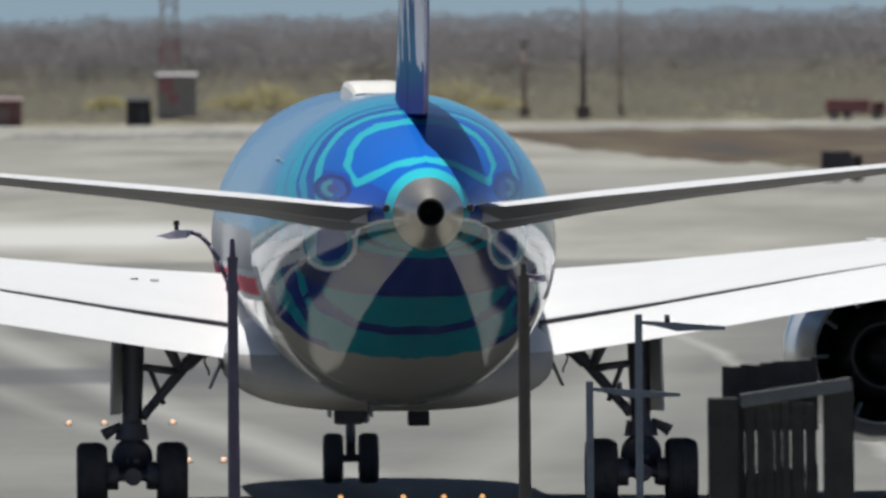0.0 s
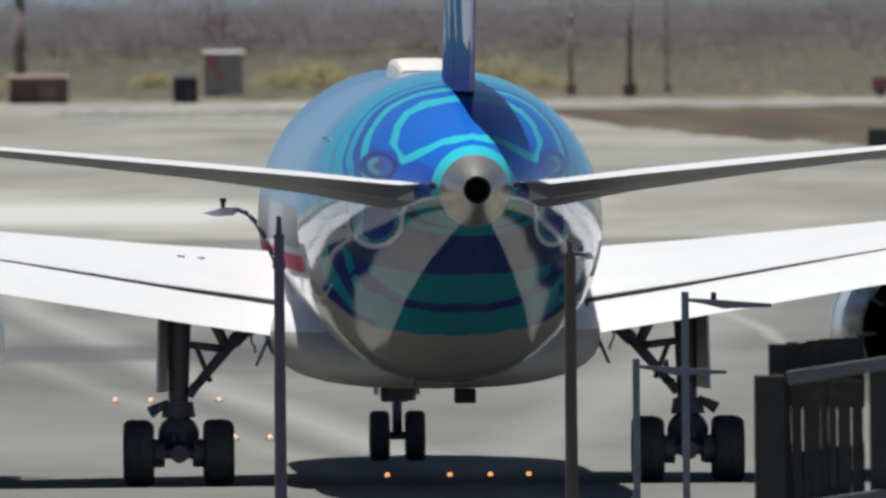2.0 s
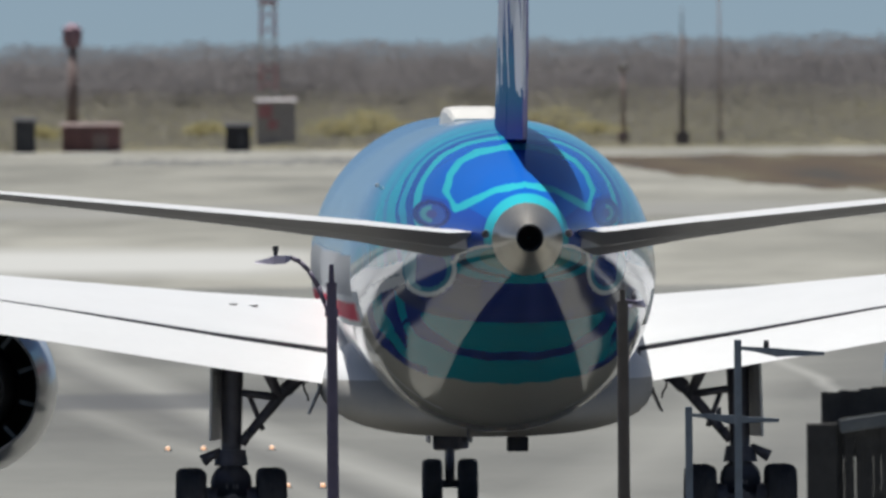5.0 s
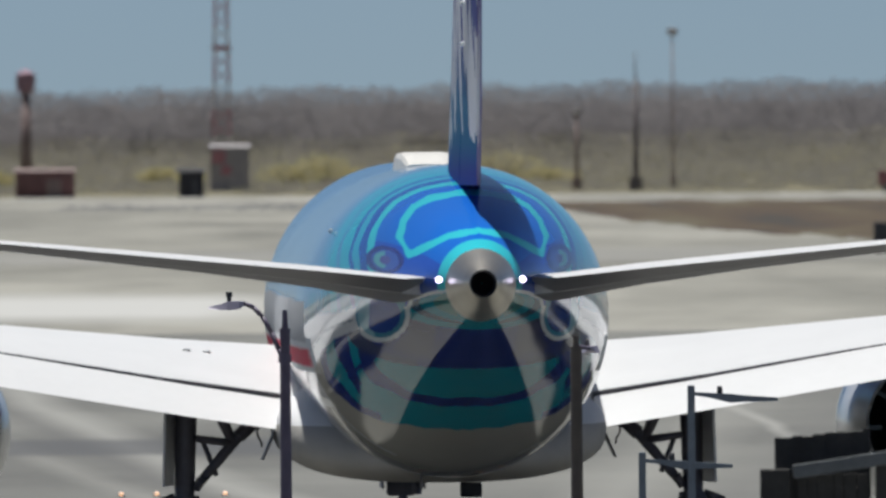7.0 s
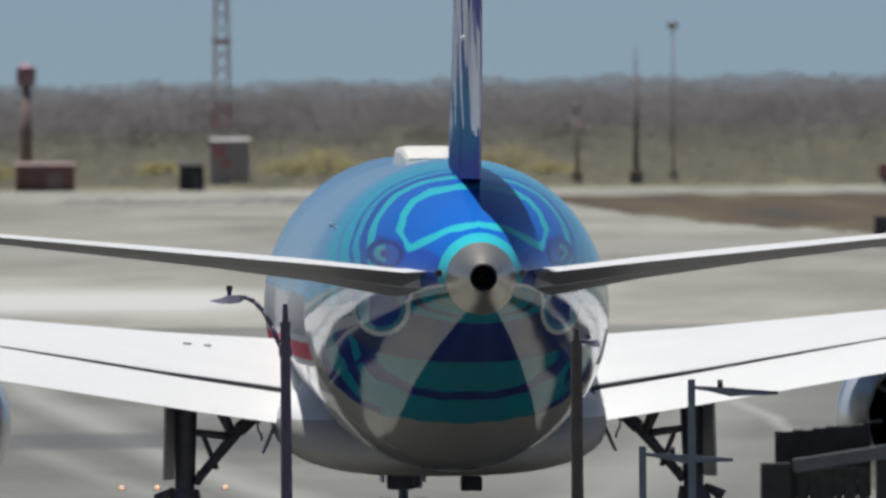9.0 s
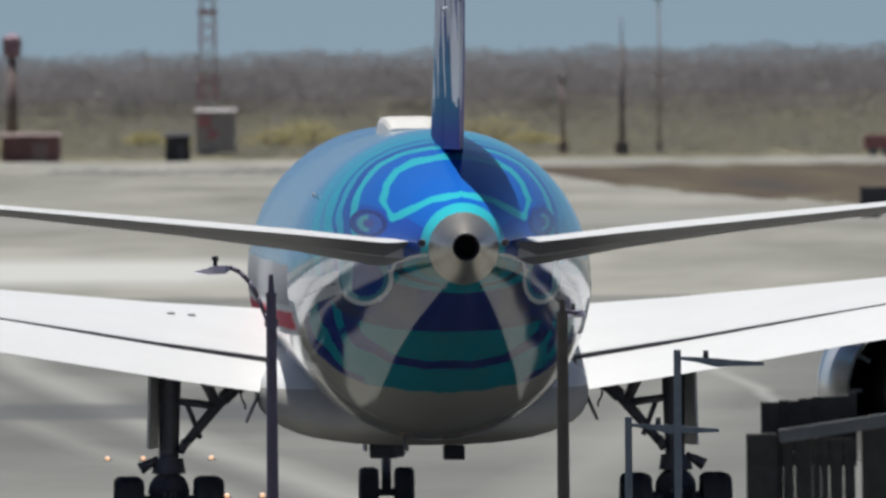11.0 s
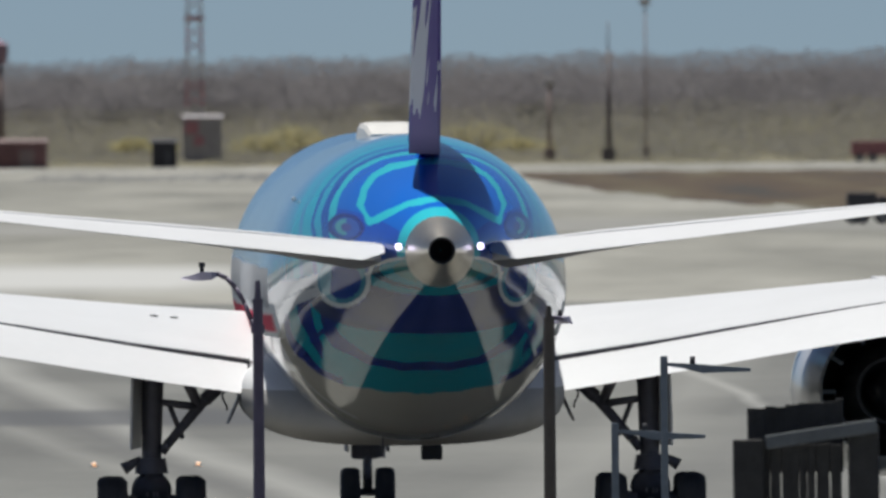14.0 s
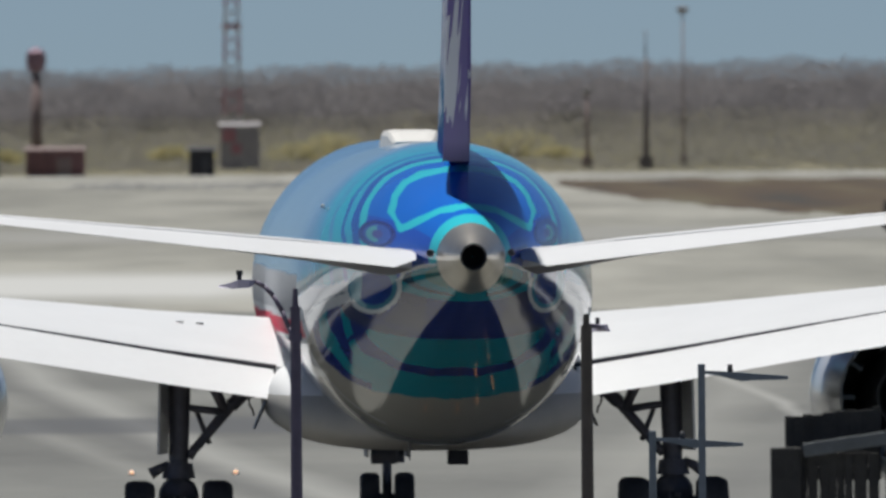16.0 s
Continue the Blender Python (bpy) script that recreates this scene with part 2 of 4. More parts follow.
def tube(bm, a, b, r0, r1=None, seg=14):
    """A closed tapered rod from a to b."""
    a, b = Vector(a), Vector(b)
    r1 = r0 if r1 is None else r1
    q = (b - a).to_track_quat("Z", "Y").to_matrix().to_4x4()
    m = Matrix.Translation((a + b) / 2) @ q
    bmesh.ops.create_cone(bm, cap_ends=True, segments=seg, radius1=r0, radius2=r1, depth=(b - a).length, matrix=m)
    return bm


def loft(bm, rings, cap=True, uv=None):
    """Joins rings of points, each as long as the next."""
    rows = [[bm.verts.new(p) for p in ring] for ring in rings]
    n = len(rows[0])
    for a, b in zip(rows, rows[1:]):
        for i in range(n):
            bm.faces.new((a[i], a[(i + 1) % n], b[(i + 1) % n], b[i]))
    if cap:
        bm.faces.new(rows[0])
        bm.faces.new(rows[-1][::-1])
    return bm


def lathe(bm, profile, seg=36, m=None):
    """Turns (radius, length) pairs round the y axis."""
    m = m or Matrix()
    rings = [[m @ Vector((r * math.cos(2 * math.pi * i / seg), y, r * math.sin(2 * math.pi * i / seg))) for i in range(seg)] for r, y in profile]
    return loft(bm, rings, cap=False)


def foil(chord, thick, n=12, camber=0.0):
    """A wing section: (back from the leading edge, height), closed, from the trailing edge over the top."""
    pts = []
    for i in range(n + 1):
        x = 0.5 * (1 + math.cos(math.pi * i / n))
        t = 5 * thick * (0.2969 * math.sqrt(x) - 0.126 * x - 0.3516 * x * x + 0.2843 * x ** 3 - 0.1015 * x ** 4)
        pts.append((x, t + camber * 4 * x * (1 - x)))
    low = [(x, 2 * camber * 4 * x * (1 - x) - z) for x, z in pts[-2:0:-1]]
    return [(x * chord, z * chord) for x, z in pts + low]


# ---- ground ----
def sheet(name, pts, z, mat, label, kind="structure", category=""):
    bm = bmesh.new()
    bm.faces.new([bm.verts.new((x, y, z)) for x, y in pts])
    ob = new(name, mesh_of(bm, name, mat, False))
    return tagged(ob, label, category, "", kind)


def strip(name, x0, x1, y0, y1, z, mat, label, wob=0.0, seed=1, n=40, slope=0.0):
    """A flat band of ground with uneven near and far edges."""
    rng = random.Random(seed)
    near, far = [], []
    for i in range(n + 1):
        x = x0 + (x1 - x0) * i / n
        near.append((x, y0 + slope * (x - x0) + rng.uniform(-wob, wob)))
        far.append((x, y1 + slope * (x - x0) + rng.uniform(-wob, wob)))
    return sheet(name, near + far[::-1], z, mat, label)


sheet("ground", [(-6000, -400), (6000, -400), (6000, 9000), (-6000, 9000)], 0, DRY, "pale dry field reaching the horizon")
strip("apron", -400, 400, -300, 1030, 0.01, CONCRETE, "pale grey concrete apron with broad stains", 0)
strip("taxiway_far", -400, 400, 1500, 1640, 0.016, surface("old_concrete", [(0.35, (0.2, 0.196, 0.176)), (0.65, (0.26, 0.253, 0.228))], 0.03, 1, (1, 0.2, 1)), "old concrete taxiway far out", 6, 4)
edge = random.Random(5)
near_edge = [(12 + 0.8 * k, 2330 - 330 * math.log(1 + k * 0.22) + edge.uniform(-35, 35)) for k in range(90)]
far_edge = [(12 + 2 * k, 2470 + edge.uniform(-30, 30)) for k in range(37)]
sheet("grass_patch", near_edge + far_edge[::-1], 0.03, BROWN, "brown dead grass patch beyond the taxiway")
strip("grass_strip", -34, -9, 2345, 2445, 0.03, surface("dull_grass", [(0.4, (0.1, 0.1, 0.098)), (0.6, (0.2, 0.196, 0.18))], 0.12, 0.5, (1, 0.08, 1)), "thin dull grass strip in the dry field", 38, 9, 70)
strip("pavement_seam", -400, 400, 466.8, 467.2, 0.014, ASPHALT, "thin dark tar seam in the concrete", 0.12, 10, 400)
strip("sand_band", -200, 200, 2600, 2660, 0.03, SAND, "pale sandy strip before the scrub", 30, 6, 260)
strip("grass_verge", -300, 300, 2700, 3260, 0.03, OLIVE, "olive dry grass before the trees", 10, 7)


# ---- airliner ----
START = (0.29, 490.0, 0.0)
HEADING = 1.58
# stations along the hull: y, top, bottom, half width
HULL = [(32.4, 4.3, 4.1, 0.1), (31.8, 4.95, 3.5, 0.85), (30.5, 5.75, 2.95, 1.55), (28.5, 6.75, 2.5, 2.2), (26, 7.55, 2.2, 2.65),
        (23, 7.95, 2.07, 2.85), (20, 7.8, 2.05, 2.87), (12, 7.87, 2.05, 2.9), (4, 7.92, 2.05, 2.92), (-4, 7.95, 2.05, 2.94),
        (-8, 7.97, 2.05, 2.945), (-10, 7.98, 2.09, 2.925), (-12, 7.98, 2.26, 2.87), (-14, 7.97, 2.6, 2.74), (-16, 7.92, 3.0, 2.57),
        (-18, 7.84, 3.42, 2.34), (-20, 7.73, 3.78, 2.08), (-22, 7.57, 4.14, 1.78), (-24, 7.31, 4.48, 1.44), (-26, 6.95, 4.83, 1.04),
        (-27.4, 6.61, 5.07, 0.74), (-27.9, 6.48, 5.16, 0.64)]


def slope_at(k, c):
    """Slope of column c of the hull's stations at station k."""
    a, b = HULL[max(k - 1, 0)], HULL[min(k + 1, len(HULL) - 1)]
    return (b[c] - a[c]) / (b[0] - a[0])


def hull_at(y):
    """Top, bottom and half width of the hull at y, as smooth curves through the stations."""
    for k in range(len(HULL) - 1):
        p, q = HULL[k], HULL[k + 1]
        if q[0] <= y <= p[0]:
            d = q[0] - p[0]
            f = (y - p[0]) / d
            h = (2 * f ** 3 - 3 * f ** 2 + 1, f ** 3 - 2 * f ** 2 + f, 3 * f ** 2 - 2 * f ** 3, f ** 3 - f ** 2)
            return tuple(h[0] * p[c] + h[1] * d * slope_at(k, c) + h[2] * q[c] + h[3] * d * slope_at(k + 1, c) for c in (1, 2, 3))
    return HULL[-1][1:]


def hull_ring(y, seg=64, grow=0.0):
    top, bot, w = hull_at(y)
    c, h = (top + bot) / 2, (top - bot) / 2
    return [((w + grow) * math.sin(2 * math.pi * i / seg), y, c + (h + grow) * math.cos(2 * math.pi * i / seg)) for i in range(seg)]


def to_line(px, pz, line):
    """Distance of points from a bent line, both in one upright plane."""
    best = np.full(px.shape, 9.0)
    for (ax, az), (bx, bz) in zip(line, line[1:]):
        dx, dz = bx - ax, bz - az
        f = np.clip(((px - ax) * dx + (pz - az) * dz) / (dx * dx + dz * dz), 0, 1)
        best = np.minimum(best, np.hypot(px - ax - f * dx, pz - az - f * dz))
    return best


def hull_paint(co, around):
    """Colours of the hull: rings and a loop above, nested teal and navy bowls below, a white sweep between them.
    co: points, around: 0 on the crown to 1 on the keel."""
    x, y, z = co.T
    side = np.abs(x)
    wob = 0.03 * np.sin(z * 7 + y * 2.1) + 0.02 * np.sin(side * 11 - y)
    col = np.empty((len(co), 4))
    col[:] = STEEL
    dull = np.zeros(len(co), bool)

    def lay(where, c):
        col[where] = c
    # rings round the upper tail, bent back at the crown and low on the sides
    ring = y - np.interp(around, [0.04, 0.21, 0.31, 0.39, 0.46], [-0.4, 0.9, 0.4, -0.3, -1.2]) + wob * 2
    fade = np.clip((ring + 15.4) / 2.6, 0, 1)[:, None]
    lay(slice(None), np.array(srgb(52, 164, 200)) * (1 - fade) + np.array(STEEL) * fade)
    for end, c in ((-15.4, srgb(40, 184, 206)), (-16.5, srgb(70, 158, 202)), (-17.0, srgb(36, 184, 206)), (-18.2, srgb(20, 104, 184)), (-18.65, srgb(44, 176, 208)), (-19.4, srgb(16, 88, 180)),
                   (-20.25, CYAN), (-21.0, BLUE)):
        lay(ring < end, c)
    lay((ring < -21.0) & (around > 0.36), srgb(30, 84, 190))
    lay(to_line(side, z, [(0, 7.5), (0.27, 7.47), (0.73, 7.39), (1.04, 7.22), (1.26, 6.96), (1.35, 6.68), (1.21, 6.36), (0.93, 6.50), (0.54, 6.70), (0, 6.8)]) + wob * 0.4 < 0.052, CYAN)
    # small dark ring with a pale core over each tailplane root
    eye = np.hypot((side - 1.6) / 0.3, (z - 6.26) / 0.26)
    lay(eye < 1.0, srgb(46, 56, 132))
    lay(eye < 0.72, srgb(64, 92, 170))
    lay((eye < 0.6) & (side > 1.6), srgb(96, 170, 176))
    lay((eye < 0.3), srgb(84, 84, 150))
    # lower tail
    rim = np.interp(side, [0, 0.6, 1.2, 1.7, 2.02, 2.37, 2.57, 2.66, 2.9], [5.75, 5.75, 5.5, 4.85, 4.96, 4.77, 4.54, 4.2, 3.3])
    under = z < rim
    bowl = ((side / 2.66) ** 2.7 + (np.maximum(5.05 - z, 0) / 1.99) ** 2.7) ** (1 / 2.7) + wob * 0.3
    lay(under, PALE)
    lay(under & (bowl < 1.0), TEAL)
    lay(under & (bowl < 1.0) & (bowl > 0.95) & (side > 1.5), NAVY)
    lay(under & (bowl < 0.885) & (bowl > 0.82) & (side > 1.9), NAVY)
    lay(under & (bowl < 0.765) & (bowl > 0.685), NAVY)
    inner = ((side / 2.2) ** 2.6 + (np.maximum(5.05 - z, 0) / 0.8) ** 2.6) ** (1 / 2.6)
    lay(under & (inner < 1.0), NAVY)
    # mauve tones: a reflection on the navy, put into the colour
    lay(under & (inner < 1.0) & (inner > 0.86) & (side > 1.0), srgb(70, 78, 112))
    lay(under & (inner < 0.8) & (side > 0.75), srgb(84, 84, 116))
    heart = np.hypot(side / 1.5, (5.5 - z) / 0.5)
    lay(under & (heart < 1.0), TEAL)
    lay(under & (heart < 0.82) & (heart > 0.7) & (side > 0.3), srgb(40, 84, 110))
    lay(under & (heart < 0.55) & (side > 0.3), srgb(70, 140, 134))
    # white sweep along the side, with a thin grey line in it
    crest = np.interp(side, [1.85, 2.04, 2.38, 2.67, 2.78, 2.9], [5.42, 5.38, 5.26, 5.2, 5.08, 4.9])
    sweep = (z >= rim) & (z < crest) & (side > 1.85) & (y < -8)
    lay((z >= crest) & (z < crest + 0.45) & (side > 1.85) & (y < -11.5) & (np.sin(y * 2.6) > 0.1), srgb(40, 150, 178))
    lay(sweep, srgb(226, 230, 232))
    lay(sweep & (np.abs(z - (rim * 0.5 + crest * 0.5)) < 0.022) & (side > 2.1), srgb(130, 142, 152))
    # blue cup in a white ring under each tailplane root
    cup = np.hypot((side - 1.65) / 0.42, (z - 5.24) / 0.47)
    low = z < 5.62
    lay((cup < 1.0) & low, srgb(72, 150, 176))
    lay((cup < 0.92) & low & (side > 1.75), srgb(150, 200, 214))
    lay((cup < 0.72) & low & (side < 1.85), srgb(22, 70, 158))
    lay((np.abs(cup - 1.0) < 0.09) & (z < 5.4) & (side < 1.98), srgb(236, 242, 242))
    # edge highlight by the tailplane root, painted as a white line
    lay(to_line(side, z, [(0.66, 5.71), (0.9, 5.66), (1.18, 5.55), (1.25, 5.32)]) < 0.03, srgb(230, 236, 236))
    lay(to_line(side, z, [(1.25, 4.92), (1.5, 4.62), (1.9, 4.3), (2.1, 4.05)]) < 0.035, NAVY)
    # ahead of the tail section: steel blue above, pale grey side, white flank with a red bar on the port side, belly
    # greyed by painted shade
    fore = y > -12.2
    flank = fore & (z < 5.42)
    dull |= (flank & (z > 4.16)) | ((y > -13.2) & (z < 4.75) & (z > 4.1))
    lay(flank, srgb(186, 188, 190))
    lay(flank & (z < 4.66), srgb(232, 233, 233))
    lay(flank & (z < 3.45), PALE)
    lay((y > -12.45) & (z > 4.2) & (z < 4.53) & (x < -2.4), srgb(222, 62, 92))
    lay((y > -12.36) & (y < -12.2) & (z < 4.5) & (side > 1.15), srgb(222, 224, 222))
    lay((y < -27.25) & (z > 5.72), CYAN)
    lay((y < -27.35) & (z < 5.4) & (side < 0.42), TEAL)
    # the fourth channel holds the polish
    col[:, 3] = np.where(dull, 0.0, 1.0)
    return col


def fuselage(parent):
    bm = bmesh.new()
    seg = 448
    ys = [32.4, 32.1, 31.8, 31.2, 30.5, 29.5, 28.5, 27.2, 26, 24.5, 23, 20, 16, 12, 8, 4, 0, -4, -6, -8, -9] + [-9.5 - 0.07 * i for i in range(256)] + [-27.4, -27.65, -27.9]
    loft(bm, [hull_ring(y, seg) for y in ys])
    ob = part("fuselage", bm, LIVERY, parent, "blue and cyan ringed glossy fuselage", True)
    me = ob.data
    co = np.empty(len(me.vertices) * 3)
    me.vertices.foreach_get("co", co)
    co = co.reshape(-1, 3)
    top, bot, w = np.array([hull_at(y) for y in co[:, 1]]).T
    around = np.arctan2(np.abs(co[:, 0]) / np.maximum(w, 0.01), (co[:, 2] - (top + bot) / 2) / np.maximum((top - bot) / 2, 0.01)) / math.pi
    layer = me.color_attributes.new("livery", "FLOAT_COLOR", "POINT")
    layer.data.foreach_set("color", hull_paint(co, around).ravel())
    return ob


def surface_panel(stations, f0, f1, n=12):
    """A slice of a wing between chord fractions f0 and f1. Stations: x, leading edge y, z, chord, thickness, twist."""
    rings = []
    for x, ly, z, chord, thick, twist in stations:
        pts = foil(chord, thick, n)
        top = [p for p in pts[:n + 1]]
        low = [p for p in pts[n + 1:]] + [pts[0]]

        def height(line, d):
            line = sorted(line)
            for (xa, za), (xb, zb) in zip(line, line[1:]):
                if xa <= d <= xb:
                    return za + (zb - za) * (d - xa) / max(xb - xa, 1e-6)
            return 0.0
        cuts = [f0 + (f1 - f0) * 0.5 * (1 - math.cos(math.pi * k / 8)) for k in range(9)]
        upper = [(c * chord, height(top, c * chord)) for c in cuts]
        lower = [(c * chord, height(low + [pts[n]], c * chord) - 0.004) for c in cuts]
        ring = upper[::-1] + lower
        s, co = math.sin(radians(twist)), math.cos(radians(twist))
        rings.append([(x, ly - d * co + h * s, z + h * co - d * s) for d, h in ring])
    return rings


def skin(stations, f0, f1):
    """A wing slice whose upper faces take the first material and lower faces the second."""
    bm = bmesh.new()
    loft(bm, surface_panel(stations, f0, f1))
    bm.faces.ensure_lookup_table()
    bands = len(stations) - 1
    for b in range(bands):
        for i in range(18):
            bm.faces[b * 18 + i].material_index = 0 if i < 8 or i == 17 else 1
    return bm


def panel(name, stations, f0, f1, mat, parent, label="", origin=None, m=None):
    bm = skin(stations, f0, f1)
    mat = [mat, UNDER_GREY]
    if origin is not None:
        bmesh.ops.translate(bm, verts=bm.verts[:], vec=-Vector(origin))
    return part(name, bm, mat, parent, label, True, m if m is not None else (Matrix.Translation(origin) if origin is not None else None))


def lerp_station(st, x):
    for a, b in zip(st, st[1:]):
        if min(a[0], b[0]) <= x <= max(a[0], b[0]):
            f = (x - a[0]) / (b[0] - a[0])
            return tuple(p + (q - p) * f for p, q in zip(a, b))
    return st[-1]


def wing(parent, s):
    """One wing; s is -1 for the left side, 1 for the right."""
    st = [(s * 2.2, 12.5, 3.84, 14.2, 0.105, 3.1), (s * 5.2, 10.2, 4.16, 11.8, 0.1, 2.75), (s * 9.8, 7.0, 4.72, 8.6, 0.088, 1.75),
          (s * 18, 1.9, 5.55, 5.6, 0.09, 0.8), (s * 26, -3.2, 6.5, 3.4, 0.09, 0.0), (s * 30, -7.2, 7.1, 1.0, 0.09, 0.0)]
    w = panel("wing", st, 0.0, 0.86, WING_GREY, parent, "white swept wing")
    spans = [(s * 3.0, s * 9.95, 1.95, 18.5), (s * 10.4, s * 18.5, 1.5, 16.0), (s * 18.6, s * 25.5, 0.75, 3.0)]
    for k, (xa, xb, chord, slope) in enumerate(spans):
        drop = []
        for i in range(5):
            x, ly, z, c, th, tw = lerp_station(st, xa + (xb - xa) * i / 4)
            back = 0.862 * c
            drop.append((x, ly - back + 0.1, z - back * math.sin(radians(tw)) + 0.04 + 0.006 * c, chord * (0.9 + 0.02 * i if k == 0 else 1 - 0.05 * i), 0.13, slope))
        panel("flap" if k < 2 else "aileron", drop, 0.0, 1.0, WING_GREY, w, "lowered white flap" if k < 2 else "white aileron")
    # dark strip on the skin, drawn for the shade in the flap gap
    bm = bmesh.new()
    slot = [lerp_station(st, s * (2.95 + 7.0 * i / 6)) for i in range(7)]
    loft(bm, surface_panel([(x, ly, z + 0.004, c, th, tw) for x, ly, z, c, th, tw in slot], 0.85, 0.864))
    part("flap_slot_shade", bm, DARK_METAL, w, "dark strip painting the shade of the flap gap", False)
    if s < 0:
        for x in (-4.75, -4.35):
            ring = surface_panel([lerp_station(st, x)], 0.3, 0.86)[0][:9]
            spot = min(ring, key=lambda p: abs(p[2] - 4.33))
            bm = bmesh.new()
            box(bm, spot[0], spot[1], spot[2] + 0.004, 0.16, 0.3, 0.02, None, 0.005)
            part("wing_marking", bm, DOOR_GREY, w, "small grey marking", False)
    for x in (13.5, 18.0):
        _, ly, z, c, th, tw = lerp_station(st, s * x)
        bm = bmesh.new()
        y0, z0 = ly - c * 0.62, z - 0.25 - c * 0.62 * math.sin(radians(tw))
        lathe(bm, [(0.02, 1.3), (0.14, 0.9), (0.2, 0.2), (0.19, -0.8), (0.12, -1.7), (0.02, -2.3)], 16, pose(s * x, y0, z0 - 0.12, 4, 0, 0))
        part("flap_fairing", bm, WING_GREY, w)
    return w


def tailplane(parent, s):
    """Fixed half of the horizontal tail and its elevator, which turns on a hinge."""
    st = [(s * 0.75, -22.0, 5.6, 5.6, 0.095, -2.6), (s * 1.6, -22.6, 5.69, 5.2, 0.094, -2.5), (s * 3.0, -23.5, 5.94, 4.64, 0.086, -1.6), (s * 5.0, -24.7, 6.2, 3.85, 0.08, -0.9), (s * 9.9, -27.6, 6.72, 1.9, 0.08, -0.7)]
    panel("tailplane", st, 0.0, 0.68, WING_GREY, parent, "white swept tailplane")
    es = [lerp_station(st, s * x) for x in (0.98, 1.4, 3, 5, 7, 9.6)]
    a, b = es[0], es[-1]
    hinge, out = (Vector((p[0], p[1] - p[3] * 0.69, p[2] - p[3] * 0.69 * math.sin(radians(p[5])))) for p in (a, b))
    bm = skin(es, 0.69, 1.0)
    # the inboard end is cut on a slant and thins out towards the hull
    tip = max(v.co.z for v in bm.verts if abs(v.co.x) < 1.0)
    for v in bm.verts:
        if abs(v.co.x) < 1.0:
            v.co.y = hinge.y + (v.co.y - hinge.y) * 0.55
            v.co.z = tip + (v.co.z - tip) * 0.3
    bmesh.ops.translate(bm, verts=bm.verts[:], vec=-hinge)
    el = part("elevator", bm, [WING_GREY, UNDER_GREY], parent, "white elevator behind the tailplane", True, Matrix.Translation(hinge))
    axis = (out - hinge).normalized() * s
    return el, hinge, axis


def fin(parent):
    """The upright fin and its rudder, which turns on a leaning hinge."""
    st = [(7.2, -13.6, 11.6, 0.05), (8.0, -15.2, 10.3, 0.055), (9.2, -17.0, 9.0, 0.061), (12, -19.6, 7.2, 0.066), (15.5, -23.0, 4.7, 0.068), (17.0, -25.2, 3.0, 0.065)]

    def rings(f0, f1, st):
        out = []
        for r, (z, _, _, _) in zip(surface_panel([(0, ly, 0, c, th, 0) for z, ly, c, th in st], f0, f1), st):
            out.append([(p[2], p[1], z) for p in r])
        return out
    bm = bmesh.new()
    loft(bm, rings(0, 0.66, st))
    part("fin", bm, FIN, parent, "blue and violet fin with pale strokes", True)
    rs = [(7.62, -14.44, 10.93, 0.053)] + st[1:-1] + [(16.8, -24.9, 3.2, 0.07)]
    hinge = Vector((0, -14.44 - 10.93 * 0.67, 7.62))
    top = Vector((0, -24.9 - 3.2 * 0.67, 16.8))
    bm = bmesh.new()
    loft(bm, rings(0.67, 1.0, rs))
    bmesh.ops.translate(bm, verts=bm.verts[:], vec=-hinge)
    m = FIN.copy()
    m.name = "rudder_paint"
    for n in m.node_tree.nodes:
        if n.type == "MAPPING":
            n.inputs["Location"].default_value = tuple(h * k for h, k in zip(hinge, n.inputs["Scale"].default_value))
    ru = part("rudder", bm, m, parent, "violet rudder with pale feather strokes", True, Matrix.Translation(hinge))
    for i in range(5):
        bm = bmesh.new()
        z = 10.2 + i * 0.75
        _, ly, c, th = next(tuple(a + (b - a) * (z - p[0]) / (q[0] - p[0]) for a, b in zip(p, q)) for p, q in zip(st, st[1:]) if p[0] <= z <= q[0])
        tube(bm, (-0.2, ly - c * 0.7, z), (-0.18, ly - c * 0.8, z + 0.01), 0.045, 0.03, 8)
        part("hinge_fairing", bm, WHITE, parent)
    return ru, hinge, (top - hinge).normalized()


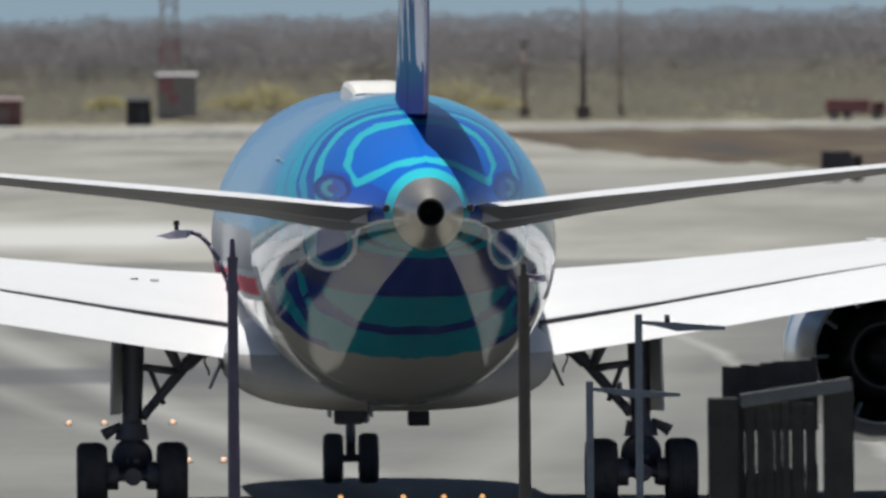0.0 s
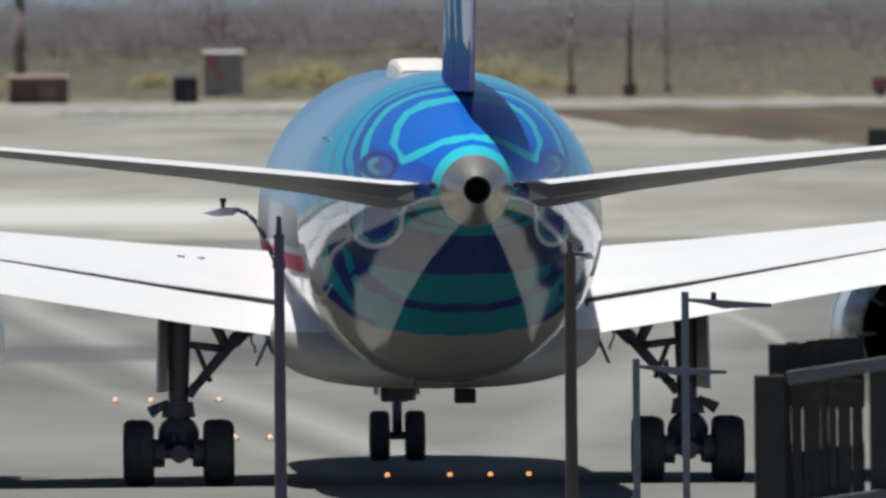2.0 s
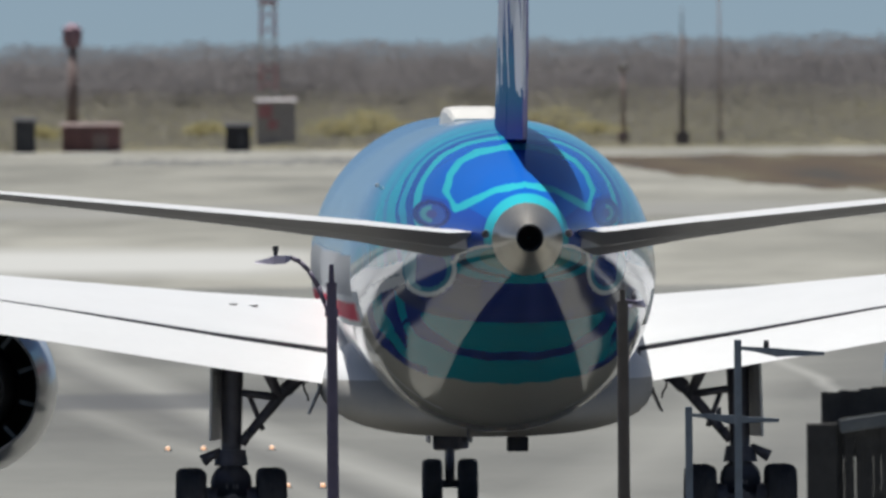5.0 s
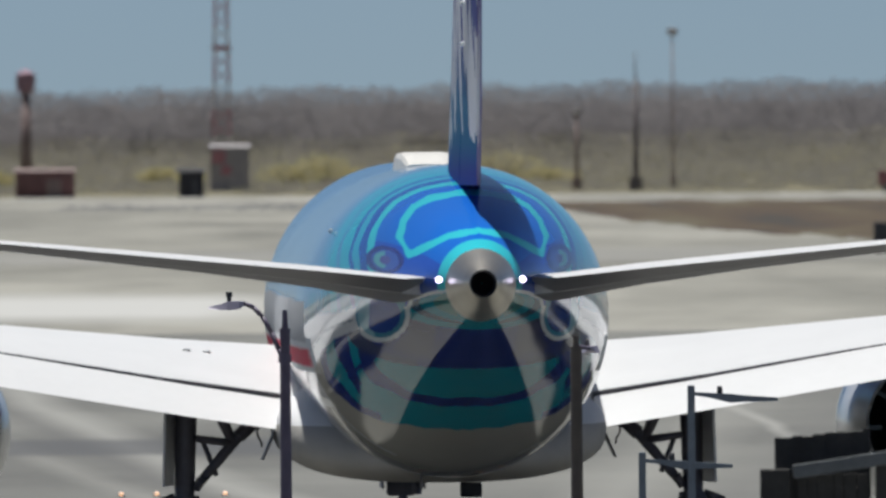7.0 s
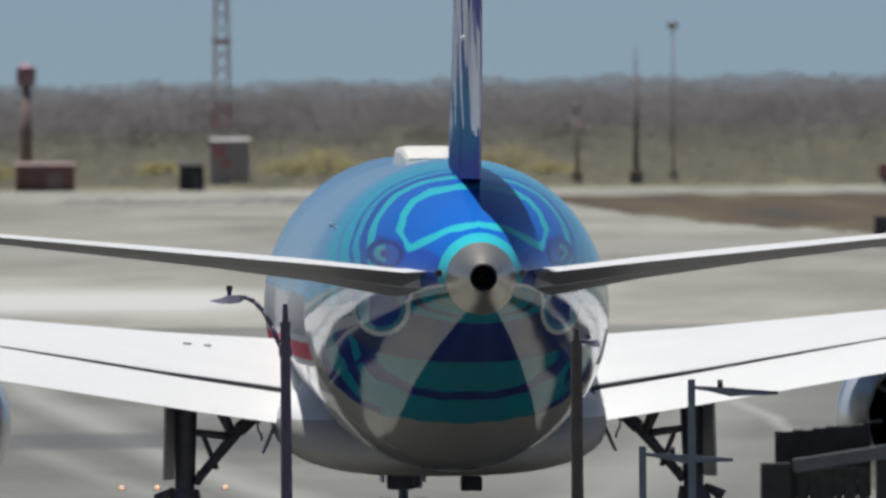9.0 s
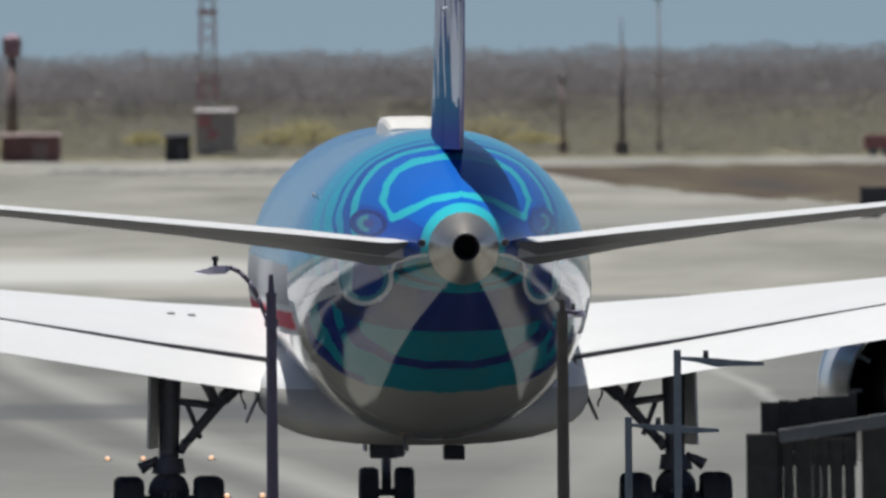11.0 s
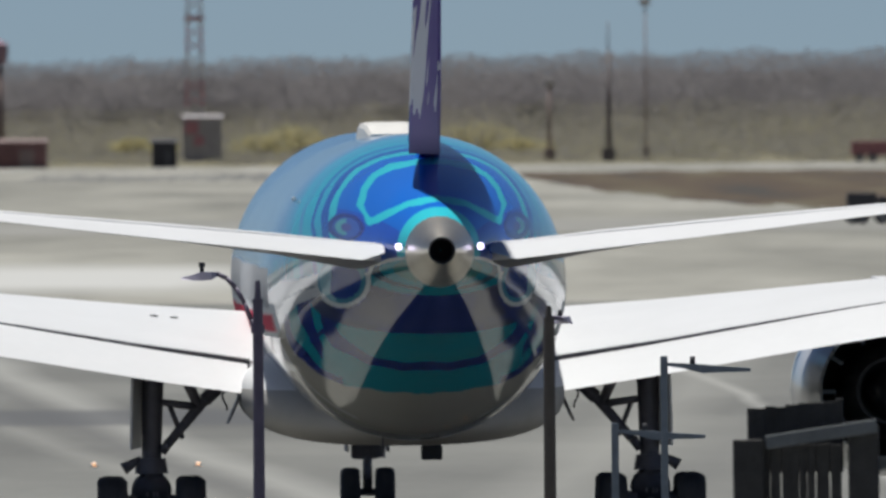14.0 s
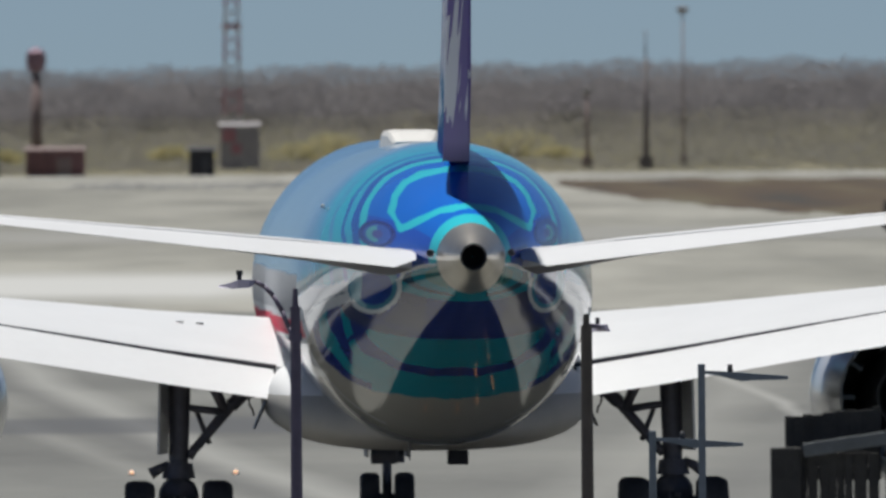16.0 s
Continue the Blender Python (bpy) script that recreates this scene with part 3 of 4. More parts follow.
def engine(parent, s):
    """A fan engine under the wing: cowl, inner duct, vanes, core cowl and plug."""
    at = pose(s * 9.87, 8.0, 2.76)
    bm = bmesh.new()
    prof = [(1.4, 3.9), (1.48, 4.15), (1.55, 4.2), (1.66, 4.0), (1.74, 3.2), (1.76, 2.0), (1.72, 0.8), (1.62, -0.4), (1.5, -1.1), (1.36, -1.7), (1.32, -1.72), (1.4, -0.6), (1.42, 1.5), (1.4, 3.9)]
    lathe(bm, prof, 56)
    nac = part("engine_cowl", bm, WHITE, parent, "white engine cowl", True, at)
    bm = bmesh.new()
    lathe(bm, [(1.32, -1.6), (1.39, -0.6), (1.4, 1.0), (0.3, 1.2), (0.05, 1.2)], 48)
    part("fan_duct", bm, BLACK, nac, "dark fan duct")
    bm = bmesh.new()
    lathe(bm, [(0.95, 1.0), (0.98, -0.4), (0.82, -1.9), (0.66, -2.6), (0.6, -2.6), (0.6, -1.5), (0.3, -1.4)], 40)
    part("core_cowl", bm, DARK_METAL, nac)
    bm = bmesh.new()
    lathe(bm, [(0.45, -1.6), (0.42, -2.4), (0.25, -3.0), (0.03, -3.3)], 32)
    part("exhaust_plug", bm, DARK_METAL, nac)
    for k in range(11):
        a = 2 * math.pi * k / 11 + 0.12
        bm = bmesh.new()
        box(bm, 0, 0, 1.16, 0.08, 0.5, 0.3, pose(0, -0.9, 0, 0, math.degrees(a), 0))
        part("vane", bm, GALV, nac, "", False)
    for k in range(20):
        a = 2 * math.pi * k / 20
        bm = bmesh.new()
        r = 1.345
        pts = [(r * math.sin(a + d), y, r * math.cos(a + d)) for d, y in ((-0.155, -1.68), (0.155, -1.68), (0, -1.98))]
        inn = [(p[0] * 0.975, p[1], p[2] * 0.975) for p in pts]
        loft(bm, [pts, inn])
        part("chevron", bm, WHITE, nac, "", False)
    bm = bmesh.new()
    loft(bm, [[(x, y, 1.45) for x, y in ((-0.16, 3.2), (0.16, 3.2), (0.22, 0), (0.1, -3.4), (-0.1, -3.4), (-0.22, 0))],
              [(x, y - 0.8, 2.25) for x, y in ((-0.16, 2.6), (0.16, 2.6), (0.22, 0), (0.1, -3.2), (-0.1, -3.2), (-0.22, 0))]])
    part("pylon", bm, WING_GREY, nac, "", False)
    bm = bmesh.new()
    loft(bm, [[(-s * 1.3, y, 0.95) for y in (3.0, 1.6)] + [(-s * 1.34, y, 0.95) for y in (1.6, 3.0)],
              [(-s * 2.1, y, 1.5) for y in (2.4, 1.6)] + [(-s * 2.14, y, 1.5) for y in (1.6, 2.4)]])
    part("strake", bm, WHITE, nac, "", False)
    return nac


def tyre_mesh(r, w):
    bm = bmesh.new()
    h = w / 2
    prof = [(r * 0.5, -h * 0.8), (r * 0.62, -h), (r * 0.86, -h), (r * 0.96, -h * 0.8), (r, -h * 0.45), (r, -h * 0.2), (r * 0.985, -h * 0.18), (r * 0.985, -h * 0.1), (r, -h * 0.08),
            (r, h * 0.08), (r * 0.985, h * 0.1), (r * 0.985, h * 0.18), (r, h * 0.2), (r, h * 0.45), (r * 0.96, h * 0.8), (r * 0.86, h), (r * 0.62, h), (r * 0.5, h * 0.8), (r * 0.5, -h * 0.8)]
    return lathe(bm, prof, 40, pose(0, 0, 0, 0, 0, 90))


def rim_mesh(r, w):
    bm = bmesh.new()
    h = w / 2
    lathe(bm, [(0.04, -h * 0.7), (r * 0.2, -h * 0.72), (r * 0.24, -h * 0.45), (r * 0.44, -h * 0.5), (r * 0.52, -h * 0.8), (r * 0.52, h * 0.8), (r * 0.44, h * 0.5), (r * 0.24, h * 0.45), (r * 0.2, h * 0.72), (0.04, h * 0.7)], 28, pose(0, 0, 0, 0, 0, 90))
    return bm


WHEELS = []


def wheel(parent, x, y, r, w, frame_of):
    t = part("tyre", tyre_mesh(r, w), RUBBER, parent, "black rubber tyre", True, Matrix.Translation((x, y, r)))
    part("rim", rim_mesh(r, w), HUB, t, "grey metal rim")
    WHEELS.append((t, (x, y, r), r))
    return t


def main_gear(parent, s):
    """A leg with a four-wheel bogie, side brace, drag brace and door."""
    at = Matrix.Translation((s * 4.9, 0, 0))
    bm = bmesh.new()
    tube(bm, (0, 0, 0.62), (0, 0, 1.6), 0.16, 0.17, 18)
    tube(bm, (0, 0.02, 1.4), (-s * 0.05, 0.1, 3.6), 0.19, 0.22, 20)
    tube(bm, (0, -0.06, 1.32), (0, -0.06, 1.62), 0.33, 0.28, 16)
    tube(bm, (0, 0.3, 0.95), (0, 0.05, 1.5), 0.1, 0.13, 10)
    lathe(bm, [(0.03, -0.35), (0.34, -0.2), (0.4, 0.0), (0.34, 0.2), (0.03, 0.35)], 18, pose(0, 0, 0.98))
    leg = part("main_gear_leg", bm, GEAR_GREY, parent, "dark grey main landing gear leg", True, at)
    bm = bmesh.new()
    tube(bm, (0, -0.95, 0.62), (0, 0.95, 0.62), 0.17, 0.17, 14)
    for y in (-0.74, 0.74):
        tube(bm, (-0.8, y, 0.635), (0.8, y, 0.635), 0.1, 0.1, 14)
        for x in (-0.38, 0.38):
            tube(bm, (x - 0.1, y, 0.635), (x + 0.1, y, 0.635), 0.26, 0.26, 18)
    part("bogie", bm, GEAR_GREY, leg)
    bm = bmesh.new()
    tube(bm, (-s * 0.2, 0, 1.75), (-s * 1.05, 0.1, 2.75), 0.085, 0.11, 12)
    tube(bm, (-s * 1.05, 0.1, 2.75), (-s * 1.55, 0.15, 3.2), 0.14, 0.12, 12)
    tube(bm, (-s * 1.2, 0.1, 2.95), (-s * 1.5, 0.1, 3.0), 0.11, 0.09, 10)
    part("side_brace", bm, GEAR_GREY, leg)
    bm = bmesh.new()
    tube(bm, (-s * 0.2, -0.05, 2.72), (-s * 0.95, 0.05, 2.62), 0.07, 0.08, 10)
    tube(bm, (-s * 0.95, 0.05, 2.6), (-s * 0.6, 0.1, 3.4), 0.09, 0.13, 10)
    tube(bm, (-s * 0.62, 0.05, 2.0), (-s * 0.35, 0.05, 2.7), 0.05, 0.05, 8)
    part("lock_stay", bm, GEAR_GREY, leg)
    bm = bmesh.new()
    pts = [Vector((-s * 1.45, 0, 2.95)) + Vector((s * 0.05 * math.sin(k * 1.3), 0, -0.1 * k)) for k in range(5)]
    for a, b in zip(pts, pts[1:]):
        tube(bm, a, b, 0.02, 0.02, 6)
    part("hose", bm, BLACK, leg)
    bm = bmesh.new()
    box(bm, s * 0.37, 0.1, 2.72, 0.05, 1.5, 1.85, pose(0, 0, 0, 0, -s * 1.5, 8 * s), 0.015)
    part("gear_door", bm, DOOR_GREY, leg, "pale grey gear door", False)
    bm = bmesh.new()
    tube(bm, (s * 0.2, -0.15, 1.62), (s * 0.55, -0.2, 1.42), 0.06, 0.12, 10)
    part("link_arm", bm, GEAR_GREY, leg)
    bm = bmesh.new()
    tube(bm, (-s * 0.22, -0.12, 1.72), (-s * 0.34, -0.15, 1.95), 0.07, 0.1, 10)
    part("link_arm", bm, GEAR_GREY, leg)
    for x in (-0.09, 0.04, 0.11):
        bm = bmesh.new()
        box(bm, x, -0.36, 0.92, 0.03, 0.02, 0.09)
        part("placard", bm, PALE_PAINT, leg, "small pale placard", False)
    for x in (-0.77, 0.77):
        for y in (-0.74, 0.74):
            wheel(leg, x, y, 0.635, 0.56, leg)
    return leg


def nose_gear(parent):
    at = Matrix.Translation((0, 25.83, 0))
    bm = bmesh.new()
    tube(bm, (0, 0, 0.5), (0, 0.1, 1.3), 0.1, 0.1, 14)
    tube(bm, (0, 0.08, 1.2), (0, 0.3, 2.6), 0.14, 0.16, 14)
    tube(bm, (0, -0.14, 0.8), (0, 0.0, 1.35), 0.06, 0.09, 8)
    tube(bm, (-0.5, 0, 0.51), (0.5, 0, 0.51), 0.08, 0.08, 12)
    tube(bm, (-0.28, 0.1, 1.5), (0.28, 0.1, 1.5), 0.1, 0.1, 10)
    tube(bm, (-0.1, 0.0, 1.45), (-0.1, 0.1, 1.95), 0.2, 0.26, 12)
    box(bm, -0.05, 0.05, 1.4, 0.58, 0.3, 0.42, None, 0.07)
    tube(bm, (0.25, -0.02, 1.22), (0.25, 0.0, 1.6), 0.12, 0.11, 12)
    leg = part("nose_gear_leg", bm, GEAR_GREY, parent, "dark grey nose landing gear leg", True, at)
    bm = bmesh.new()
    for x in (-0.42, 0.42):
        box(bm, x, 0.4, 1.72, 0.04, 2.2, 0.75, None, 0.01)
    part("nose_gear_door", bm, GEAR_GREY, leg, "", False)
    for x in (-0.36, 0.36):
        wheel(leg, x, 0, 0.51, 0.4, leg)
    return leg


def fairing_paint():
    """White upper edge; the stained grey below has the belly's shade put into it."""
    m = Nodes("belly_shade_paint", 0.75)
    sep = m.add("ShaderNodeSeparateXYZ")
    m.tree.links.new(m.coords(), sep.inputs[0])
    stain = m.noise(0.9, m.coords(scale=(1, 0.4, 1)), 6)
    grey = m.ramp(stain, [(0.3, (0.37, 0.355, 0.325)), (0.7, (0.47, 0.45, 0.415))])
    m.colour(m.mix(m.math("GREATER_THAN", sep.outputs[2], 3.0), grey, (0.74, 0.74, 0.735, 1)))
    return m.mat


def airliner():
    a = thing("airliner", "wide-body airliner with blue ringed tail taxiing on concrete", "airplane", pose(*START, 0, 0, HEADING))
    fuselage(a)
    # belly fairing between the wings
    bm = bmesh.new()
    seg = 40
    rings = []
    for y, w, zt, zb in ((14.5, 0.6, 3.2, 2.1), (12.5, 2.4, 3.6, 1.95), (9, 3.05, 3.9, 1.88), (3, 3.16, 4.0, 1.85), (-2, 3.16, 3.9, 1.86), (-4.5, 2.9, 3.6, 1.9), (-6.5, 2.0, 3.0, 2.0), (-8.0, 0.8, 2.6, 2.1), (-8.8, 0.2, 2.4, 2.2)):
        c, h = (zt + zb) / 2, (zt - zb) / 2
        ring = []
        for i in range(seg):
            t = 2 * math.pi * i / seg
            sx, sz = math.sin(t), math.cos(t)
            ring.append((w * math.copysign(abs(sx) ** 0.75, sx), y, c + h * math.copysign(abs(sz) ** 0.8, sz)))
        rings.append(ring)
    loft(bm, rings)
    part("belly_fairing", bm, fairing_paint(), a, "belly fairing, white above and grey below")
    for s in (-1, 1):
        wing(a, s)
        engine(a, s)
        main_gear(a, s)
    nose_gear(a)
    # tail cone with the exhaust of the auxiliary unit
    bm = bmesh.new()
    rings = []
    for y, top, bot, w in ((-27.9, 6.48, 5.16, 0.64), (-28.4, 6.38, 5.26, 0.545), (-28.9, 6.27, 5.38, 0.43), (-29.3, 6.16, 5.52, 0.315), (-29.45, 6.11, 5.6, 0.25)):
        c, h = (top + bot) / 2, (top - bot) / 2
        rings.append([(w * math.sin(2 * math.pi * i / 48), y, c + h * math.cos(2 * math.pi * i / 48)) for i in range(48)])
    loft(bm, rings, cap=False)
    part("tail_cone", bm, SILVER, a, "bare metal tail cone")
    bm = bmesh.new()
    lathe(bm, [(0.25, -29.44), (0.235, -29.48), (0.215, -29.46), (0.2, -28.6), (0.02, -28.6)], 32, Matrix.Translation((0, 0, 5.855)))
    part("exhaust", bm, BLACK, a, "black exhaust opening")
    # radome on the crown
    bm = bmesh.new()
    rings = []
    for y, w, h in ((11.2, 0.12, 0.02), (10.6, 0.4, 0.2), (9.8, 0.55, 0.34), (8.6, 0.58, 0.38), (7.4, 0.56, 0.38), (6.7, 0.5, 0.33), (6.3, 0.4, 0.14)):
        rings.append([(w * x, y, 7.8 + h * z) for x, z in ((-1.08, 0), (-1, 0.7), (-0.9, 0.93), (-0.6, 1), (0.6, 1), (0.9, 0.93), (1, 0.7), (1.08, 0))])
    loft(bm, rings)
    part("radome", bm, simple("radome_paint", (0.66, 0.64, 0.6), 0.45, 0, 0, 0.06, 1.5), a, "white antenna radome on the crown", False)
    for s in (-1, 1):
        bm = bmesh.new()
        loft(bm, [[(s * 2.95, -0.9, 3.25), (s * 2.95, 0.9, 3.25), (s * 3.0, 0.9, 3.25), (s * 3.0, -0.9, 3.25)],
                  [(s * 3.38, -0.6, 2.3), (s * 3.38, 0.6, 2.3), (s * 3.41, 0.6, 2.3), (s * 3.41, -0.6, 2.3)]])
        part("inner_gear_door", bm, GEAR_GREY, a, "dark inner gear door", False)
        bm = bmesh.new()
        box(bm, s * 2.93, -1.9, 3.0, 0.16, 0.9, 0.5, None, 0.03)
        part("flap_track", bm, DARK_METAL, a, "", False)
    for x, y, z, h in ((-0.55, -7.5, 2.06, 0.3), (0.2, 19.0, 2.08, 0.3)):
        bm = bmesh.new()
        up = 1 if z > 5 else -1
        loft(bm, [[(x - 0.02, y + 0.25, z - up * 0.05), (x + 0.02, y + 0.25, z - up * 0.05), (x + 0.02, y - 0.2, z - up * 0.05), (x - 0.02, y - 0.2, z - up * 0.05)],
                  [(x - 0.012, y, z + up * h), (x + 0.012, y, z + up * h), (x + 0.012, y - 0.22, z + up * h), (x - 0.012, y - 0.22, z + up * h)]])
        part("blade_antenna", bm, WHITE if up > 0 else GEAR_GREY, a, "", False)
    bm = bmesh.new()
    lathe(bm, [(0.01, 0.05), (0.04, 0.03), (0.045, -0.03), (0.01, -0.05)], 12, pose(-2.37, -13.6, 6.75))
    part("hull_light", bm, DOOR_GREY, a, "small pale light on the hull")
    bm = bmesh.new()
    box(bm, 0.44, -6.0, 1.78, 0.4, 0.6, 0.28, None, 0.03)
    part("drain_mast", bm, BLACK, a, "", False)
    return a


plane = airliner()
LEFT_EL, RIGHT_EL, RUDDER = tailplane(plane, -1), tailplane(plane, 1), fin(plane)
# tail strobes: a bright face on a dark housing that turns to flash
STROBES = []
for side in (-1, 1):
    bm = bmesh.new()
    lathe(bm, [(0.03, 0.25), (0.07, 0.12), (0.075, 0.0), (0.066, -0.012), (0.064, 0.02)], 16)
    housing = part("strobe_housing", bm, DARK_METAL, plane, "", True, pose(side * 0.76, -27.95, 5.92))
    bm = bmesh.new()
    lathe(bm, [(0.002, -0.015), (0.062, -0.015), (0.06, -0.045), (0.035, -0.07), (0.002, -0.08)], 16)
    for f in bm.faces:
        f.material_index = 1 if f.calc_center_median().y > -0.02 else 0
    lens = part("strobe_lens", bm, [STROBE, DARK_METAL], housing, "white flashing strobe lens")
    lens.matrix_basis = Matrix.Translation((0, -0.012, 0))
    STROBES.append(lens)


# ---- street lamps and the timber screen before the apron ----
def lamp_post(at):
    """A pole with a curved arm and a flat lamp head with a light sensor on it."""
    t = thing("street_lamp", "grey-violet street lamp with curved arm and flat head", "lamp post", at, "street lamps")
    bm = bmesh.new()
    tube(bm, (0, 0, 0), (0, 0, 5.72), 0.105, 0.075, 18)
    tube(bm, (0, 0, 5.72), (0, 0, 6.03), 0.05, 0.035, 12)
    tube(bm, (0, 0, 5.70), (0, 0, 5.76), 0.085, 0.085, 14)
    tube(bm, (0, 0, 5.25), (0, 0, 5.37), 0.105, 0.1, 14)
    part("pole", bm, POLE, t)
    bm = bmesh.new()
    tube(bm, (0, 0, 0), (0, 0, 0.08), 0.2, 0.18, 18)
    part("base_plate", bm, POLE, t)
    bm = bmesh.new()
    pts = [Vector((-0.03, 0, 5.3)), Vector((-0.1, 0, 5.45)), Vector((-0.2, 0, 5.7)), Vector((-0.33, 0, 5.93)), Vector((-0.46, 0, 6.07)), Vector((-0.58, 0, 6.13)), Vector((-0.68, 0, 6.14))]
    for a, b in zip(pts, pts[1:]):
        tube(bm, a, b, 0.035, 0.035, 10)
    part("arm", bm, POLE, t)
    bm = bmesh.new()
    rings = []
    for x, w, zt, zb in ((-1.14, 0.1, 6.085, 6.06), (-0.95, 0.16, 6.13, 6.04), (-0.85, 0.17, 6.17, 6.04), (-0.68, 0.14, 6.17, 6.05), (-0.61, 0.05, 6.16, 6.1)):
        rings.append([(x, -w, zb), (x, w, zb), (x, w * 0.8, zt), (x, -w * 0.8, zt)])
    loft(bm, rings)
    part("lamp_head", bm, LAMP_GREY, t, "flat pale lamp head", False)
    bm = bmesh.new()
    tube(bm, (-0.83, 0, 6.16), (-0.83, 0, 6.24), 0.035, 0.035, 10)
    tube(bm, (-0.83, 0, 6.24), (-0.83, 0, 6.31), 0.05, 0.045, 12)
    part("light_sensor", bm, DARK_METAL, t)
    return t


def flat_lamp(at, height, reach, mat):
    """A thin square pole with a long flat lamp head to one side."""
    t = thing("street_lamp", "slim grey steel street lamp with long flat head", "lamp post", at, "street lamps")
    bm = bmesh.new()
    box(bm, 0, 0, height / 2, 0.11, 0.11, height, None, 0.015)
    part("pole", bm, mat, t, "", False)
    bm = bmesh.new()
    rings = []
    for f, z, th, w in ((0.04, -0.1, 0.05, 0.04), (0.2, -0.11, 0.07, 0.08), (0.45, -0.13, 0.13, 0.16), (0.6, -0.15, 0.1, 0.16), (1.0, -0.19, 0.05, 0.13)):
        rings.append([(reach * f, -w, height + z), (reach * f, w, height + z), (reach * f, w, height + z - th), (reach * f, -w, height + z - th)])
    loft(bm, rings)
    part("lamp_head", bm, mat, t, "", False)
    bm = bmesh.new()
    tube(bm, (reach * 0.33, 0, height - 0.13), (reach * 0.33, 0, height - 0.01), 0.045, 0.04, 10)
    part("light_sensor", bm, DARK_METAL, t)
    return t


lamp_post(pose(-2.055, 380, 0))
flat_lamp(pose(3.997, 380, 0), 4.86, 1.29, GALV)
flat_lamp(pose(3.264, 380.6, 0), 3.86, 1.35, GALV)


def wooden_post(at):
    """A brown pole with a small lamp turned away along the view."""
    t = thing("street_lamp", "brown street lamp pole with small side lamp", "lamp post", at, "street lamps")
    bm = bmesh.new()
    tube(bm, (0, 0, 0), (0, 0, 5.45), 0.1, 0.085, 16)
    tube(bm, (0, 0, 5.45), (0, 0, 5.62), 0.05, 0.04, 12)
    part("pole", bm, POLE_BROWN, t)
    bm = bmesh.new()
    tube(bm, (0.03, 0, 5.45), (0.2, 0.3, 5.42), 0.035, 0.03, 8)
    part("arm", bm, POLE, t)
    bm = bmesh.new()
    rings = []
    for y, w, zt, zb in ((0.3, 0.06, 5.45, 5.38), (0.45, 0.14, 5.46, 5.35), (0.9, 0.15, 5.42, 5.35), (1.1, 0.08, 5.39, 5.36)):
        rings.append([(0.22 - w, y, zb), (0.22 + w, y, zb), (0.22 + w * 0.7, y, zt), (0.22 - w * 0.7, y, zt)])
    loft(bm, rings)
    part("lamp_head", bm, LAMP_GREY, t, "small lamp head", False)
    bm = bmesh.new()
    tube(bm, (0.17, 0.5, 5.44), (0.17, 0.5, 5.56), 0.035, 0.03, 8)
    part("light_sensor", bm, DARK_METAL, t)
    return t


wooden_post(pose(2.285, 380, 0))


def timber_screen(at):
    """Rough dark pickets between heavy posts, a sloping rail in front and a second row behind."""
    rng = random.Random(8)
    t = thing("timber_screen", "tall dark tarred timber screen with weathered rail", "fence", at)
    for x, w, h in ((0.17, 0.36, 4.74), (1.53, 0.36, 4.9)):
        bm = bmesh.new()
        box(bm, x, 0, h / 2, w, 0.3, h, None, 0.02)
        part("post", bm, TIMBER, t, "", False)
    bm = bmesh.new()
    box(bm, 1.03, -0.2, 4.8, 1.32, 0.09, 0.16, Matrix.Translation((1.03, 0, 4.8)) @ pose(0, 0, 0, 0, -8.2, 0) @ Matrix.Translation((-1.03, 0, -4.8)), 0.015)
    part("rail", bm, RAIL_WOOD, t, "grey weathered sloping rail", False)
    bm = bmesh.new()
    box(bm, 1.2, -0.2, 3.27, 1.0, 0.09, 0.16, Matrix.Translation((1.2, 0, 3.27)) @ pose(0, 0, 0, 0, -8.2, 0) @ Matrix.Translation((-1.2, 0, -3.27)), 0.015)
    part("rail", bm, RAIL_WOOD, t, "grey weathered lower rail", False)
    # boards behind the lower half close all but one slit
    for x0, x1, top in ((0.3, 0.62, 3.84), (0.62, 0.83, 3.88), (0.83, 0.93, 3.93), (0.955, 1.14, 3.9), (1.14, 1.29, 3.95)):
        bm = bmesh.new()
        box(bm, (x0 + x1) / 2, 0.12, top / 2, x1 - x0 - 0.003, 0.04, top, None, 0.005)
        part("lower_board", bm, TIMBER, t, "", False)
    # pickets stand in close groups, with a slit of light after each group
    for x0, x1 in ((0.33, 0.582), (0.588, 0.797), (0.804, 0.988), (0.998, 1.156), (1.16, 1.29)):
        count = max(1, round((x1 - x0) / 0.11))
        for k in range(count):
            w = (x1 - x0) / count
            bm = bmesh.new()
            box(bm, 0, 0, 2.34, w - 0.002, 0.05, 4.7 + rng.uniform(-0.05, 0.03), pose(x0 + w * (k + 0.5), 0.02 + rng.uniform(-0.02, 0.02), 0, 0, -0.35 + rng.uniform(-0.09, 0.09), 0), 0.006)
            part("picket", bm, TIMBER, t, "", False)
    x = 0.17
    while x < 1.22:
        w = rng.uniform(0.08, 0.16)
        h = 5.08 + 0.1 * x + rng.uniform(-0.02, 0.02)
        bm = bmesh.new()
        box(bm, x + w / 2, 0.55 + rng.uniform(-0.02, 0.02), (h + 4.34) / 2, w, 0.05, h - 4.34, None, 0.006)
        part("back_picket", bm, TIMBER, t, "", False)
        x += w - 0.004
    for z in (4.35,):
        bm = bmesh.new()
        box(bm, 0.72, 0.37, z + 0.1, 1.1, 0.36, 0.12, None, 0.01)
        part("cross_beam", bm, TIMBER, t, "", False)
    return t


timber_screen(pose(3.97, 300, 0))


